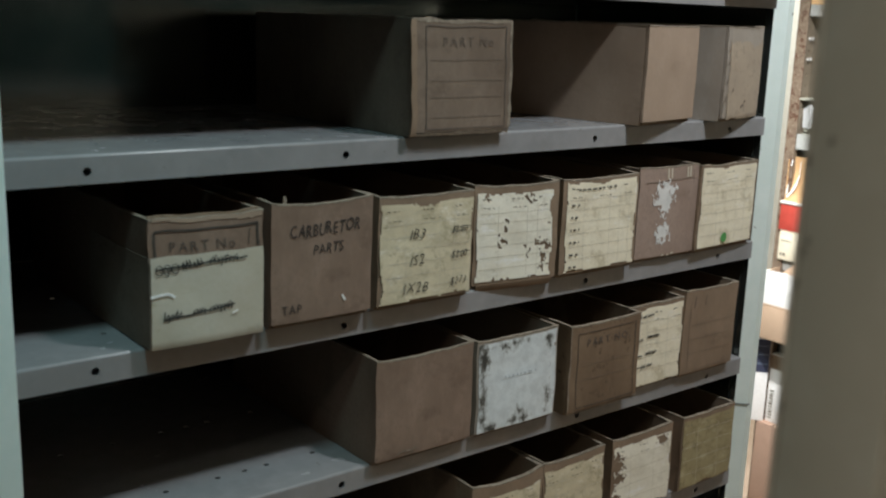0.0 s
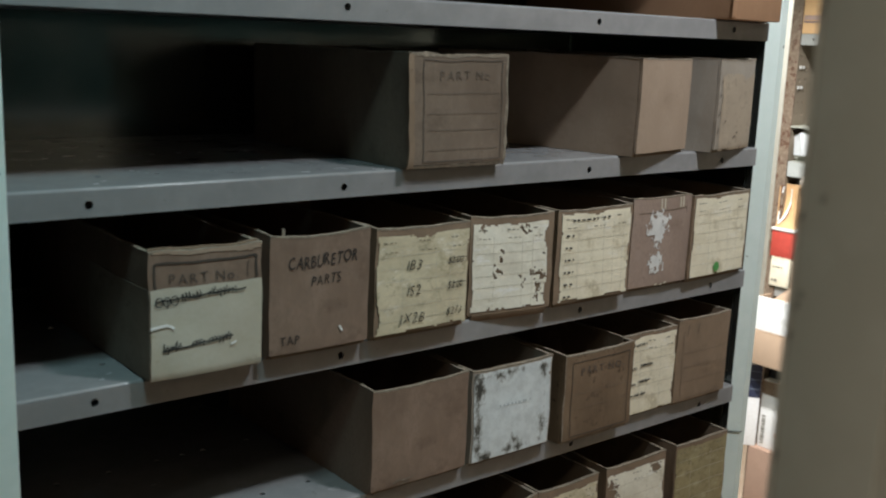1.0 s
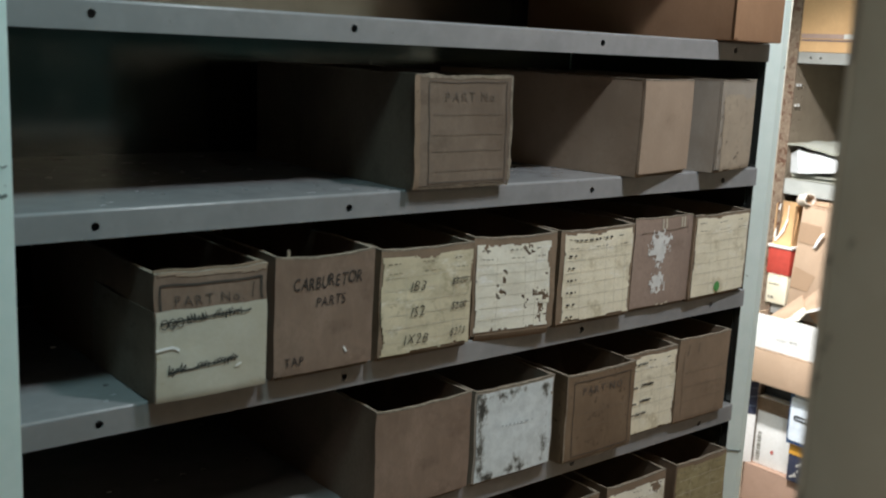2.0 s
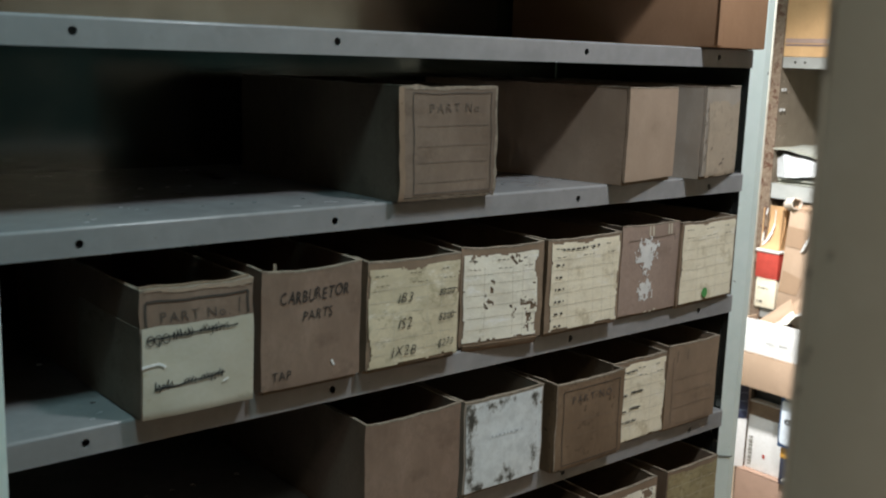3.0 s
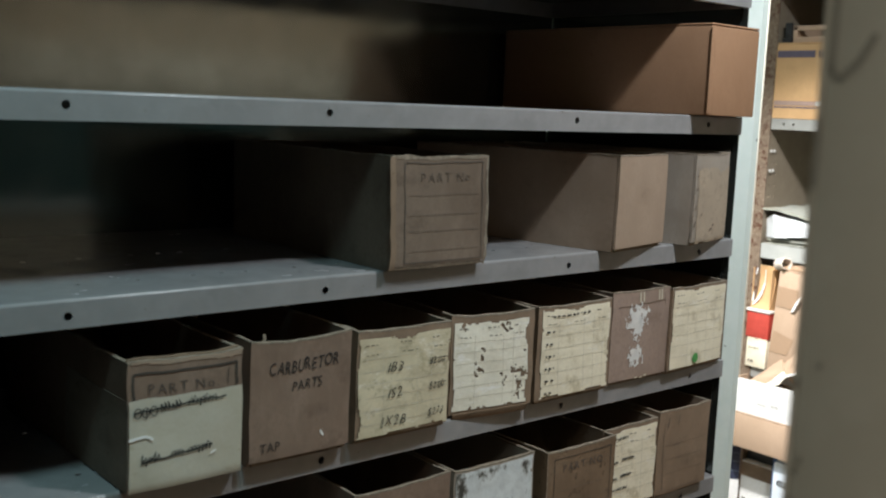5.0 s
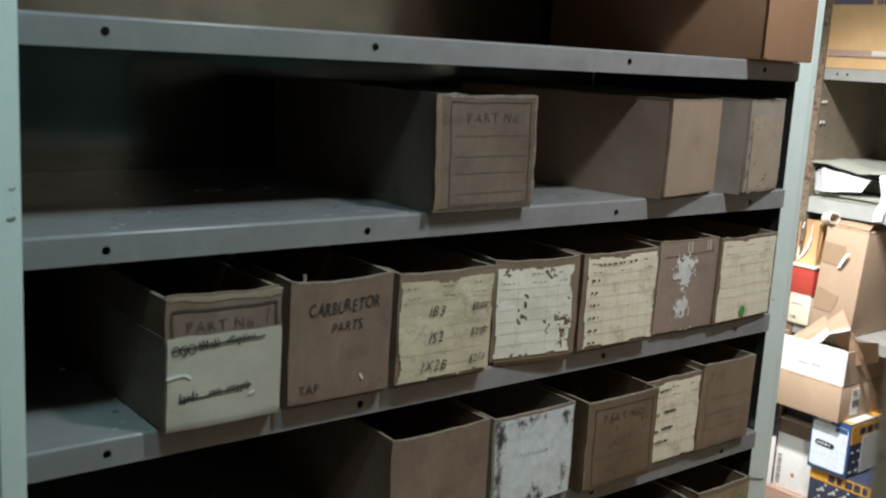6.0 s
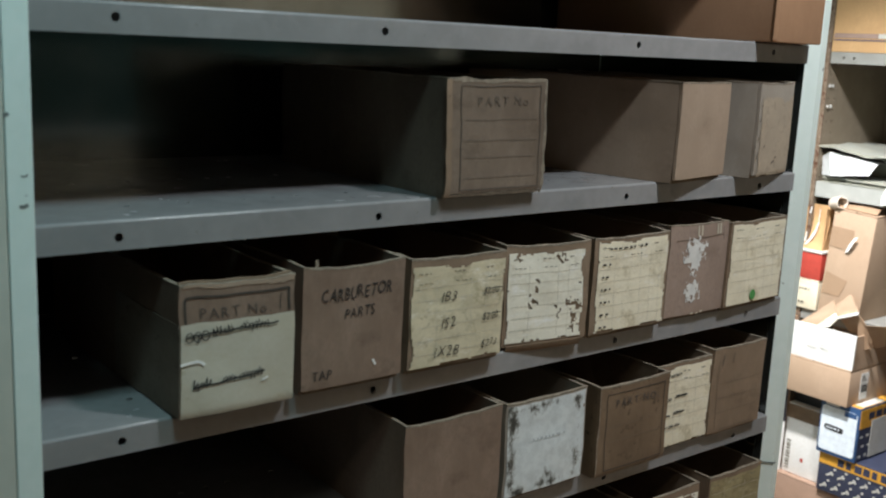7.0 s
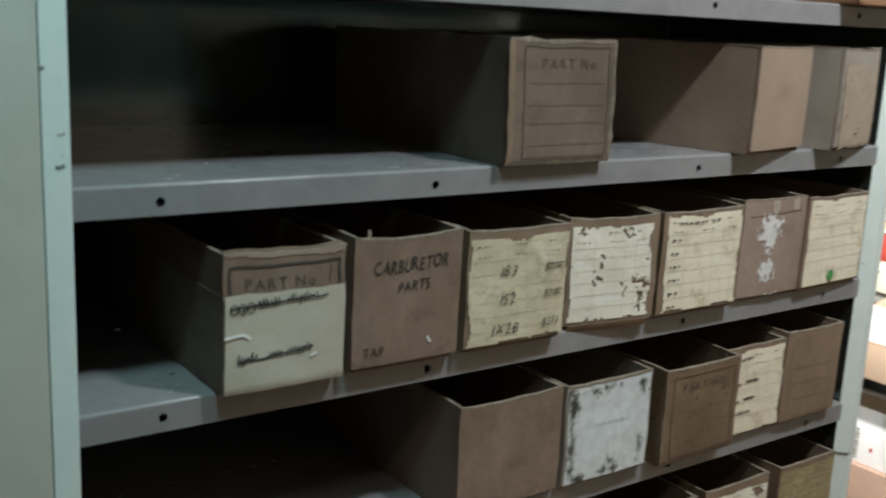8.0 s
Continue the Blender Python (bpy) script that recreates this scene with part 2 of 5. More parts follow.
def mould_paper(name, w, h, pale, mould, seed):
    """Pale paper with dark mould that creeps in from its edges in uneven blots."""
    m, t, b = nodes_of(name)
    co = t.nodes.new("ShaderNodeTexCoord")
    sep = t.nodes.new("ShaderNodeSeparateXYZ")
    t.links.new(co.outputs["Object"], sep.inputs[0])

    def calc(op, a, c):
        n = t.nodes.new("ShaderNodeMath")
        n.operation = op
        for k, v in enumerate((a, c)):
            if hasattr(v, "is_output"):
                t.links.new(v, n.inputs[k])
            else:
                n.inputs[k].default_value = v
        return n.outputs[0]
    dx = calc("DIVIDE", calc("ABSOLUTE", calc("SUBTRACT", sep.outputs["X"], w / 2), 0), w / 2)
    dz = calc("DIVIDE", calc("ABSOLUTE", calc("SUBTRACT", sep.outputs["Z"], h / 2), 0), h / 2)
    far = calc("MAXIMUM", calc("SUBTRACT", 1.0, calc("MULTIPLY", calc("ABSOLUTE", calc("SUBTRACT", calc("MAXIMUM", dx, dz), 0.82), 0), 3.4)), 0.0)
    lean = calc("MULTIPLY", calc("DIVIDE", calc("SUBTRACT", w, sep.outputs["X"]), w), 0.10)
    amount = calc("ADD", calc("ADD", calc("MULTIPLY", far, 0.27), lean), calc("SUBTRACT", calc("MULTIPLY", noise_node(t, 24, 6, 0.68, (1, 1, 0.7), seed), 1.5), 0.56))
    col = mix(t, ramp(t, noise_node(t, 60, 4, 0.7, (1, 1, 1), seed + 2), 0.40, 0.62), rgb(*pale), rgb(*[v * 0.84 for v in pale]))
    col = mix(t, ramp(t, amount, 0.44, 0.58), col, rgb(*[v * 3.0 for v in mould]))
    col = mix(t, ramp(t, amount, 0.535, 0.63), col, rgb(*mould))
    t.links.new(col, b.inputs["Base Color"])
    b.inputs["Roughness"].default_value, b.inputs["Specular IOR Level"].default_value = 0.75, 0.25
    bump(t, b, noise_node(t, 40, 3, 0.6, (1, 1, 1), seed + 4), 0.35, 0.0008)
    return m
END_PANEL = surface("tan_painted_sheet_steel", rgb(0.25, 0.205, 0.15), rgb(0.20, 0.16, 0.115), rgb(0.29, 0.24, 0.18), scale=6, rough=0.5)
PALE_EDGE = surface("pale_painted_shelf_steel", rgb(0.40, 0.41, 0.385), rgb(0.33, 0.34, 0.315), rgb(0.45, 0.46, 0.435), scale=8, rough=0.5)
# Near-black teal: shade of the opposite shelving, put into the colour.
SHADE_PANEL = surface("dark_teal_shade_sheet", rgb(0.022, 0.052, 0.052), rgb(0.017, 0.042, 0.042), rgb(0.027, 0.062, 0.062), scale=4, rough=0.5)

PALE_REFLECTOR = surface("pale_tan_reflector", rgb(0.74, 0.64, 0.53), rgb(0.66, 0.56, 0.46), rgb(0.79, 0.70, 0.59), scale=5, rough=0.7)
TAN_REFLECTOR = surface("tan_reflector", rgb(0.56, 0.43, 0.31), rgb(0.48, 0.36, 0.26), rgb(0.62, 0.49, 0.37), scale=4, rough=0.7)
TAPE_SHADE_KRAFT = board("brown_tape_and_shaded_flap", (0.335, 0.225, 0.145), 15, dark=0.92, wear=0.3)


# ---- building helpers ----
def part(name, bm, material, parent, label="", m=None):
    me = bpy.data.meshes.new(name)
    bmesh.ops.recalc_face_normals(bm, faces=bm.faces)
    bm.to_mesh(me)
    bm.free()
    me.materials.append(material)
    me.polygons.foreach_set("use_smooth", [True] * len(me.polygons))
    me.set_sharp_from_angle(angle=radians(32))
    ob = new(name, me)
    ob.parent = parent
    if m is not None:
        ob.matrix_basis = m
    if label:
        tagged(ob, label)
    return ob


def thing(name, m, label, category, group="", kind=""):
    ob = new(name)
    ob.empty_display_size = 0.05
    ob.matrix_basis = m
    return tagged(ob, label, category, group, kind)


def block(bm, x0, x1, y0, y1, z0, z1, bevel=0.0, segments=2, m=None):
    vs = [bm.verts.new((x, y, z)) for x in (x0, x1) for y in (y0, y1) for z in (z0, z1)]
    fs = [bm.faces.new([vs[i] for i in f]) for f in ((0, 1, 3, 2), (4, 6, 7, 5), (0, 4, 5, 1), (2, 3, 7, 6), (0, 2, 6, 4), (1, 5, 7, 3))]
    bmesh.ops.recalc_face_normals(bm, faces=fs)
    made = set(vs)
    if bevel:
        edges = list({e for f in fs for e in f.edges})
        r = bmesh.ops.bevel(bm, geom=edges, offset=bevel, segments=segments, profile=0.6, affect="EDGES")
        made |= set(r["verts"])
    if m is not None:
        for v in made:
            if v.is_valid:
                v.co = m @ v.co
    return bm


def one_block(x0, x1, y0, y1, z0, z1, bevel=0.0, segments=2, m=None):
    return block(bmesh.new(), x0, x1, y0, y1, z0, z1, bevel, segments, m)


def slab(bm, o, u, v, n, nu, nv, warp=None):
    """A sheet with thickness n, from o along u and v, in nu by nv cells."""
    o, u, v, n = Vector(o), Vector(u), Vector(v), Vector(n)
    grid = []
    for side in (Vector(), n):
        rows = []
        for j in range(nv + 1):
            rows.append([bm.verts.new((warp or Vector)(o + side + u * (i / nu) + v * (j / nv))) for i in range(nu + 1)])
        grid.append(rows)
    a, b = grid
    for j in range(nv):
        for i in range(nu):
            bm.faces.new((a[j][i], a[j][i + 1], a[j + 1][i + 1], a[j + 1][i]))
            bm.faces.new((b[j][i], b[j + 1][i], b[j + 1][i + 1], b[j][i + 1]))
    for i in range(nu):
        bm.faces.new((a[0][i], b[0][i], b[0][i + 1], a[0][i + 1]))
        bm.faces.new((a[nv][i], a[nv][i + 1], b[nv][i + 1], b[nv][i]))
    for j in range(nv):
        bm.faces.new((a[j][0], a[j + 1][0], b[j + 1][0], b[j][0]))
        bm.faces.new((a[j][nu], b[j][nu], b[j + 1][nu], a[j + 1][nu]))
    return bm


def ribbon(bm, points, width, y, warp=None):
    """A flat stroke through points (x, z) on the plane y."""
    pts = [Vector(p) for p in points]
    left, right = [], []
    for i, p in enumerate(pts):
        d = (pts[min(i + 1, len(pts) - 1)] - pts[max(i - 1, 0)])
        d = d.normalized() if d.length > 1e-9 else Vector((1, 0))
        s = Vector((-d.y, d.x)) * width * 0.5
        for side, q in ((left, p + s), (right, p - s)):
            side.append(bm.verts.new((warp or Vector)(Vector((q.x, y, q.y)))))
    for i in range(len(pts) - 1):
        bm.faces.new((left[i], left[i + 1], right[i + 1], right[i]))
    return bm


def line(x0, z0, x1, z1, n=8):
    return [(x0 + (x1 - x0) * i / n, z0 + (z1 - z0) * i / n) for i in range(n + 1)]


def ring(bm, x0, x1, z0, z1, width, y, warp, gap=0.0):
    for a in (line(x0, z0, x1, z0), line(x1, z0, x1, z1), line(x1, z1, x0, z1), line(x0, z1, x0, z0)):
        ribbon(bm, a, width, y, warp)
    return bm


GLYPHS = {}


def glyph(ch, thin=0.0):
    """A letter of the built-in font, with its strokes thinned for handwriting."""
    if (ch, thin) not in GLYPHS:
        cu = bpy.data.curves.new("glyph", "FONT")
        cu.body, cu.size, cu.resolution_u, cu.offset = ch, 1.0, 2, -thin
        ob = bpy.data.objects.new("glyph", cu)
        me = bpy.data.meshes.new_from_object(ob)
        GLYPHS[ch, thin] = ([v.co.copy() for v in me.vertices], [tuple(p.vertices) for p in me.polygons])
        bpy.data.objects.remove(ob)
        bpy.data.curves.remove(cu)
        bpy.data.meshes.remove(me)
    return GLYPHS[ch, thin]


def letters(bm, text, x, z, size, y, warp=None, jitter=0.0, slant=0.0, rise=0.0, gap=0.10, squeeze=1.0, seed=0, thin=0.0):
    """Writing on the plane y from (x, z); jitter turns and shifts each letter as a hand does."""
    rnd = random.Random(seed)
    at = x
    for ch in text:
        if ch == " ":
            at += size * 0.35 * squeeze
            continue
        vs, fs = glyph(ch, thin)
        lo, hi = min(v.x for v in vs), max(v.x for v in vs)
        turn = rnd.uniform(-1, 1) * jitter * 0.25
        dz, sc = rnd.uniform(-1, 1) * jitter * size * 0.15, 1 + rnd.uniform(-1, 1) * jitter * 0.15
        made = []
        for v in vs:
            px, pz = (v.x - lo) * size * sc * squeeze, v.y * size * sc
            px += pz * slant
            qx, qz = px * math.cos(turn) - pz * math.sin(turn), px * math.sin(turn) + pz * math.cos(turn)
            p = Vector((at + qx, y, z + qz + dz + (at - x) * rise))
            made.append(bm.verts.new((warp or Vector)(p)))
        for f in fs:
            try:
                bm.faces.new([made[i] for i in f])
            except ValueError:
                pass
        at += ((hi - lo) * sc * squeeze + gap) * size
    return at


def scrawl(bm, x0, x1, z, height, width, y, warp, seed, strike=True, rise=0.0):
    """Struck-out handwriting that cannot be read: uneven wavy strokes, in groups, with a line through them."""
    rnd = random.Random(seed)
    x = x0
    while x < x1 - height * 0.5:
        run, pts, up = min(rnd.uniform(1.2, 2.8) * height, x1 - x), [], 1
        n = max(5, int(run / height * 9))
        for k in range(n + 1):
            if k % 2 == 0:
                up = rnd.uniform(0.25, 0.55)
            s = math.sin(k * 1.9 + seed)
            pts.append((x + run * k / n + 0.12 * height * math.cos(k * 1.9), z + (x - x0 + run * k / n) * rise + up * s * height))
        ribbon(bm, pts, width, y, warp)
        x += run + height * rnd.uniform(0.25, 0.5)
    if strike:
        ribbon(bm, [(a, b + rnd.uniform(-0.08, 0.08) * height) for a, b in line(x0 + 0.004, z, x1 + 0.004, z + 0.1 * height + (x1 - x0) * rise, 9)], width * 1.5, y - 0.0002, warp)
    return bm


def bars(bm, x0, x1, z, height, y, warp, seed, fill=0.75):
    """Small writing that cannot be read, as plain bars."""
    rnd, x = random.Random(seed), x0
    while x < x1 - 0.002:
        w = min(rnd.uniform(0.004, 0.012), x1 - x)
        ribbon(bm, line(x, z, x + w * fill, z, 3), height, y, warp)
        x += w + 0.0015
    return bm


def sheet(bm, x0, x1, z0, z1, cell, y, warp, keep, crumple=0.0, seed=0.0):
    """A paper sheet on the plane y; cells that keep(u, v) refuses are torn away."""
    nu, nv = max(2, round((x1 - x0) / cell)), max(2, round((z1 - z0) / cell))
    verts = {}

    def vert(i, j):
        if (i, j) not in verts:
            x, z = x0 + (x1 - x0) * i / nu, z0 + (z1 - z0) * j / nv
            if 0 < i < nu and 0 < j < nv:
                x += 0.3 * cell * noise.noise((i * 1.3, j * 1.7, seed))
                z += 0.3 * cell * noise.noise((i * 1.9, j * 1.1, seed + 5))
            h = crumple * max(0.0, noise.noise((x * 30 + seed, z * 30, 0.5)) + 0.3)
            verts[i, j] = bm.verts.new((warp or Vector)(Vector((x, y - h, z))))
        return verts[i, j]

    for j in range(nv):
        for i in range(nu):
            if keep((i + 0.5) / nu, (j + 0.5) / nv):
                bm.faces.new((vert(i, j), vert(i + 1, j), vert(i + 1, j + 1), vert(i, j + 1)))
    return bm


def ragged(edge=0.02, seed=0.0, bite=None, scale=9.0):
    """A keep rule: ragged edges of about edge (share of the size), and bites(u, v) > threshold torn out."""
    def keep(u, v):
        d = min(u, 1 - u, v, 1 - v)
        n = noise.noise((u * scale * 2.2, v * scale * 2.2, seed)) * 0.5 + noise.noise((u * scale * 5, v * scale * 5, seed + 3)) * 0.3
        slow = noise.noise((u * 3.1, v * 3.1, seed + 6))
        if d < edge * (0.15 + 1.9 * max(0.0, slow) + 0.9 * max(0.0, slow + 0.2) * n * 2):
            return False
        return not (bite and bite(u, v, n))
    return keep


# ---- the shell of the room ----
def shell(name, x0, x1, y0, y1, z0, z1, material, label):
    bm = one_block(x0, x1, y0, y1, z0, z1)
    me = bpy.data.meshes.new(name)
    bm.to_mesh(me)
    bm.free()
    me.materials.append(material)
    return tagged(new(name, me), label, name.split("_")[0], kind="structure")


shell("floor", -4.2, 4.4, -4.2, 4.2, -0.10, 0.0, FLOOR, "worn brown storeroom floor between the racks")
shell("ceiling", -4.2, 4.4, -4.2, 4.2, 3.2, 3.3, PLASTER, "pale painted storeroom ceiling above the racks")
shell("wall_west", -4.2, -4.1, -4.2, 4.2, 0.0, 3.2, PLASTER, "plain pale green painted storeroom wall")
shell("wall_east", 4.3, 4.4, -4.2, 4.2, 0.0, 3.2, PLASTER, "plain pale green painted storeroom wall")
shell("wall_south", -4.1, 4.3, -4.2, -4.1, 0.0, 3.2, PLASTER, "plain pale green painted storeroom wall")
shell("wall_north", -4.1, 4.3, 4.1, 4.2, 0.0, 3.2, PLASTER, "plain pale green painted storeroom wall")

# Unseen partitions, added to block the back lamp from the aisle.
shell("wall_3", 2.31, 4.3, 0.56, 0.62, 0.0, 3.2, PLASTER, "added pale green light-blocking wall behind the end rack")
shell("wall_2", -4.1, 1.90, 0.56, 0.62, 0.0, 3.2, PLASTER, "added pale green light-blocking wall behind the shelving bay")

# ---- the steel shelving bay ----
XL, XR, DEPTH, LIP = -0.079, 1.132, 0.457, 0.030
LEVEL = {"top": 1.680, "a": 1.4725, "b": 1.2675, "c": 1.0575, "d": 0.8495, "e": 0.6415}
HOLES = (0.0, 0.3048, 0.7254, 1.0373)


def holed_lip(bm, x0, x1, z0, z1, y, holes, zh, r):
    """The upright front face of a shelf with round bolt holes cut through."""
    cuts = [h for k, h in enumerate(sorted(holes)) if k == 0 or h - sorted(holes)[k - 1] > 0.0245]
    edges = [x0]
    for h in cuts:
        edges += [h - 0.012, h + 0.012]
    edges.append(x1)
    for i in range(0, len(edges) - 1, 2):
        n = 6
        for k in range(n):
            a, b = edges[i] + (edges[i + 1] - edges[i]) * k / n, edges[i] + (edges[i + 1] - edges[i]) * (k + 1) / n
            bm.faces.new([bm.verts.new(p) for p in ((a, y, z0), (b, y, z0), (b, y, z1), (a, y, z1))])
    for h in cuts:
        n, outer, inner = 16, [], []
        for k in range(n):
            t = 2 * math.pi * k / n
            c, s = math.cos(t), math.sin(t)
            inner.append(bm.verts.new((h + r * c, y, zh + r * s)))
            f = 0.012 / max(abs(c), 1e-6)
            g = ((z1 - zh) if s > 0 else (zh - z0)) / max(abs(s), 1e-6)
            q = min(f, g)
            outer.append(bm.verts.new((h + q * c, y, zh + q * s)))
        for k in range(n):
            j = (k + 1) % n
            bm.faces.new((outer[k], outer[j], inner[j], inner[k]))
        deep = [bm.verts.new((v.co.x, y + 0.0015, v.co.z)) for v in inner]
        for k in range(n):
            j = (k + 1) % n
            bm.faces.new((inner[k], inner[j], deep[j], deep[k]))
        for cx in (-1, 1):
            for cz in (z0, z1):
                corner = (h + cx * 0.012, y, cz)
                near = sorted(outer, key=lambda v: (v.co - Vector(corner)).length)[:2]
                if (near[0].co - Vector(corner)).length > 1e-5:
                    bm.faces.new([bm.verts.new(corner), bm.verts.new(near[0].co), bm.verts.new(near[1].co)])
    bmesh.ops.remove_doubles(bm, verts=bm.verts, dist=1e-5)
    return bm


def shelf_mesh(x0, x1, depth, hole_drop):
    """A pressed steel shelf: pan, rolled front edge, holed lip and a return flange; its top is z = 0."""
    bm = bmesh.new()
    r = 0.0035
    holed_lip(bm, x0, x1, -LIP, -r, 0.0, HOLES, -hole_drop, 0.0045)
    nx = 24
    arc = [(r - r * math.cos(radians(11.25 * k)), -r + r * math.sin(radians(11.25 * k))) for k in range(9)]
    for prof in (arc + [(0.03, 0.0), (0.0605, 0.0)],
                 [(0.0845, 0.0), (0.12, 0.0), (0.229, 0.0)], [(0.253, 0.0), (0.38, 0.0), (depth, 0.0)]):
        rows = []
        for k in range(nx + 1):
            rows.append([bm.verts.new((x0 + (x1 - x0) * k / nx, y, z)) for y, z in prof])
        for k in range(nx):
            for i in range(len(prof) - 1):
                bm.faces.new((rows[k][i], rows[k + 1][i], rows[k + 1][i + 1], rows[k][i + 1]))
    for yc in (0.0725, 0.241):
        strip = holed_lip(bmesh.new(), x0, x1, -0.012, 0.012, 0.0, [0.036 + 0.0673 * i for i in range(16)] + [0.207], 0.0, 0.0038)
        bmesh.ops.transform(strip, matrix=Matrix(((1, 0, 0, 0), (0, 0, 1, yc), (0, -1, 0, 0), (0, 0, 0, 1))), verts=strip.verts)
        made = [bm.verts.new(v.co) for v in strip.verts]
        strip.verts.index_update()
        for f in strip.faces:
            bm.faces.new([made[v.index] for v in f.verts])
        strip.free()
    block(bm, x0, x1, 0.0012, 0.018, -LIP, -LIP + 0.0012)
    block(bm, x0, x1, 0.0165, 0.018, -LIP + 0.0012, -LIP + 0.010)
    block(bm, x0, x1, depth - 0.0015, depth, -LIP, -0.0012)
    block(bm, x0, x0 + 0.0012, 0.004, depth - 0.002, -LIP, -0.0015)
    block(bm, x1 - 0.0012, x1, 0.004, depth - 0.002, -LIP, -0.0015)
    bmesh.ops.remove_doubles(bm, verts=bm.verts, dist=1e-5)
    return bm


rack = thing("steel_shelving_bay", pose(0, 0, 0), "grey steel shelving bay with pale green posts and dark back panel", "shelving unit")
for key, drop in (("top", 0.0135), ("a", 0.0145), ("b", 0.0175), ("c", 0.016), ("d", 0.017), ("e", 0.0165)):
    part("shelf", shelf_mesh(XL - 0.003, XR - 0.001, DEPTH - 0.0062, drop), GREY_STEEL, rack, "grey painted pressed steel shelf with punched front edge", pose(0, 0, LEVEL[key]))
for z in (0.4335, 0.12, 1.885, 2.09):
    part("shelf", shelf_mesh(XL - 0.003, XR - 0.001, DEPTH - 0.008, 0.016), GREY_STEEL, rack, "", pose(0, 0, z))
part("back_panel", one_block(XL, XR, DEPTH - 0.006, DEPTH - 0.004, 0.02, 2.12), PANEL_STEEL, rack, "dark painted steel back sheet with a dull sheen")
part("side_panel", one_block(XL - 0.006, XL - 0.0035, 0.004, DEPTH, 0.02, 2.12), PANEL_STEEL, rack)
part("side_panel", one_block(XR + 0.004, XR + 0.0065, 0.008, DEPTH, 0.02, 2.12), PANEL_STEEL, rack)


def post(name, x0, x1, material, parent, inward, label, top=2.13, y=-0.003, side=0.032):
    """A rolled angle post: front flange from x0 to x1 and a side flange that goes back on one edge."""
    bm = bmesh.new()
    block(bm, x0, x1, y, y + 0.002, 0.0, top, 0.0008, 1)
    xs = (x1 - 0.002, x1) if inward > 0 else (x0, x0 + 0.002)
    block(bm, *xs, y + 0.0025, y + side, 0.0, top)
    return part(name, bm, material, parent, label)


post("post", XL - 0.0235, XL, MINT_STEEL, rack, -1, "pale green painted steel angle post, chipped")
CHIP = plain("bare_chip_in_paint", (0.20, 0.23, 0.22), 0.6)
for x, z, w, h in ((-0.0885, 1.286, 0.0075, 0.0048), (-0.0870, 1.3135, 0.006, 0.0020), (-0.1010, 1.369, 0.0025, 0.005)):
    bm = bmesh.new()
    ribbon(bm, [(x - w / 2, z + 0.0008), (x - w / 5, z - 0.0006), (x + w / 6, z), (x + w / 2, z + 0.0016)], h * 0.7, -0.0034)
    part("paint_chip", bm, CHIP, rack)
bm = bmesh.new()
block(bm, XR + 0.024, XR + 0.0405, -0.006, -0.004, 0.0, 2.13, 0.0008, 1)
slab(bm, (XR + 0.004, 0.009, 0.0), (0.020, -0.0142, 0), (0, 0, 2.13), (0.001, 0.0015, 0), 2, 2)
block(bm, XR + 0.0385, XR + 0.0405, -0.0035, 0.03, 0.0, 2.13)
part("post", bm, MINT_STEEL, rack, "pale green painted steel angle post, chipped")
bm = bmesh.new()
slab(bm, (XR + 0.003, 0.0085, 0.7595), (0.0212, -0.0149, -0.002), (0, 0, 0.0022), (-0.0006, -0.0010, 0), 2, 1)
block(bm, XR + 0.0236, XR + 0.030, -0.0068, -0.0062, 0.7573, 0.7595)
part("joint_line", bm, CHIP, rack, "dark joint across the post")
part("post_flange", one_block(XR + 0.0015, XR + 0.0035, 0.020, 0.036, 0.0, 2.12), PANEL_STEEL, rack)
for x in (XL - 0.02, XR + 0.0):
    part("rear_post", one_block(x, x + 0.02, DEPTH - 0.004, DEPTH - 0.002, 0.0, 2.13), MINT_STEEL, rack)

bay3 = thing("neighbouring_shelving_end", pose(0, 0, 0), "beige painted steel end of the adjoining shelving bay", "shelving post")
part("front_flange", one_block(XL - 0.075, XL - 0.0245, -0.003, -0.001, 0.0, 2.13, 0.0008, 1), BEIGE_STEEL, bay3, "beige painted front flange of the post")
part("side_flange", one_block(XL - 0.0265, XL - 0.0245, -0.0005, 0.032, 0.0, 2.13), BEIGE_STEEL, bay3)
part("side_panel", one_block(XL - 0.0285, XL - 0.0270, 0.004, DEPTH, 0.02, 2.12), BEIGE_STEEL, bay3)

near = thing("opposite_shelving_end", pose(0, 0, 0), "beige painted steel end panel of the opposite shelving, scuffed", "shelving post")
NX, NY = 0.0365, -0.762
bm = bmesh.new()
block(bm, NX, NX + 0.045, NY - 0.003, NY, 0.0, 2.13, 0.0012, 2)
block(bm, NX, NX + 0.003, NY - 0.050, NY - 0.0035, 0.0, 2.13, 0.001, 2)
part("post", bm, NEAR_STEEL, near, "beige painted steel angle post with scuffed edge")
bm = bmesh.new()
ribbon(bm, [(-0.0060, 1.494), (-0.0066, 1.54), (-0.0060, 1.60), (-0.0066, 1.75)], 0.0030, 0.0)
ribbon(bm, [(-0.0060, 1.494), (-0.010, 1.490), (-0.018, 1.497), (-0.024, 1.508)], 0.0030, 0.0)
ribbon(bm, [(-0.0022, 1.444), (-0.0030, 1.456), (-0.0022, 1.474)], 0.0026, 0.0)
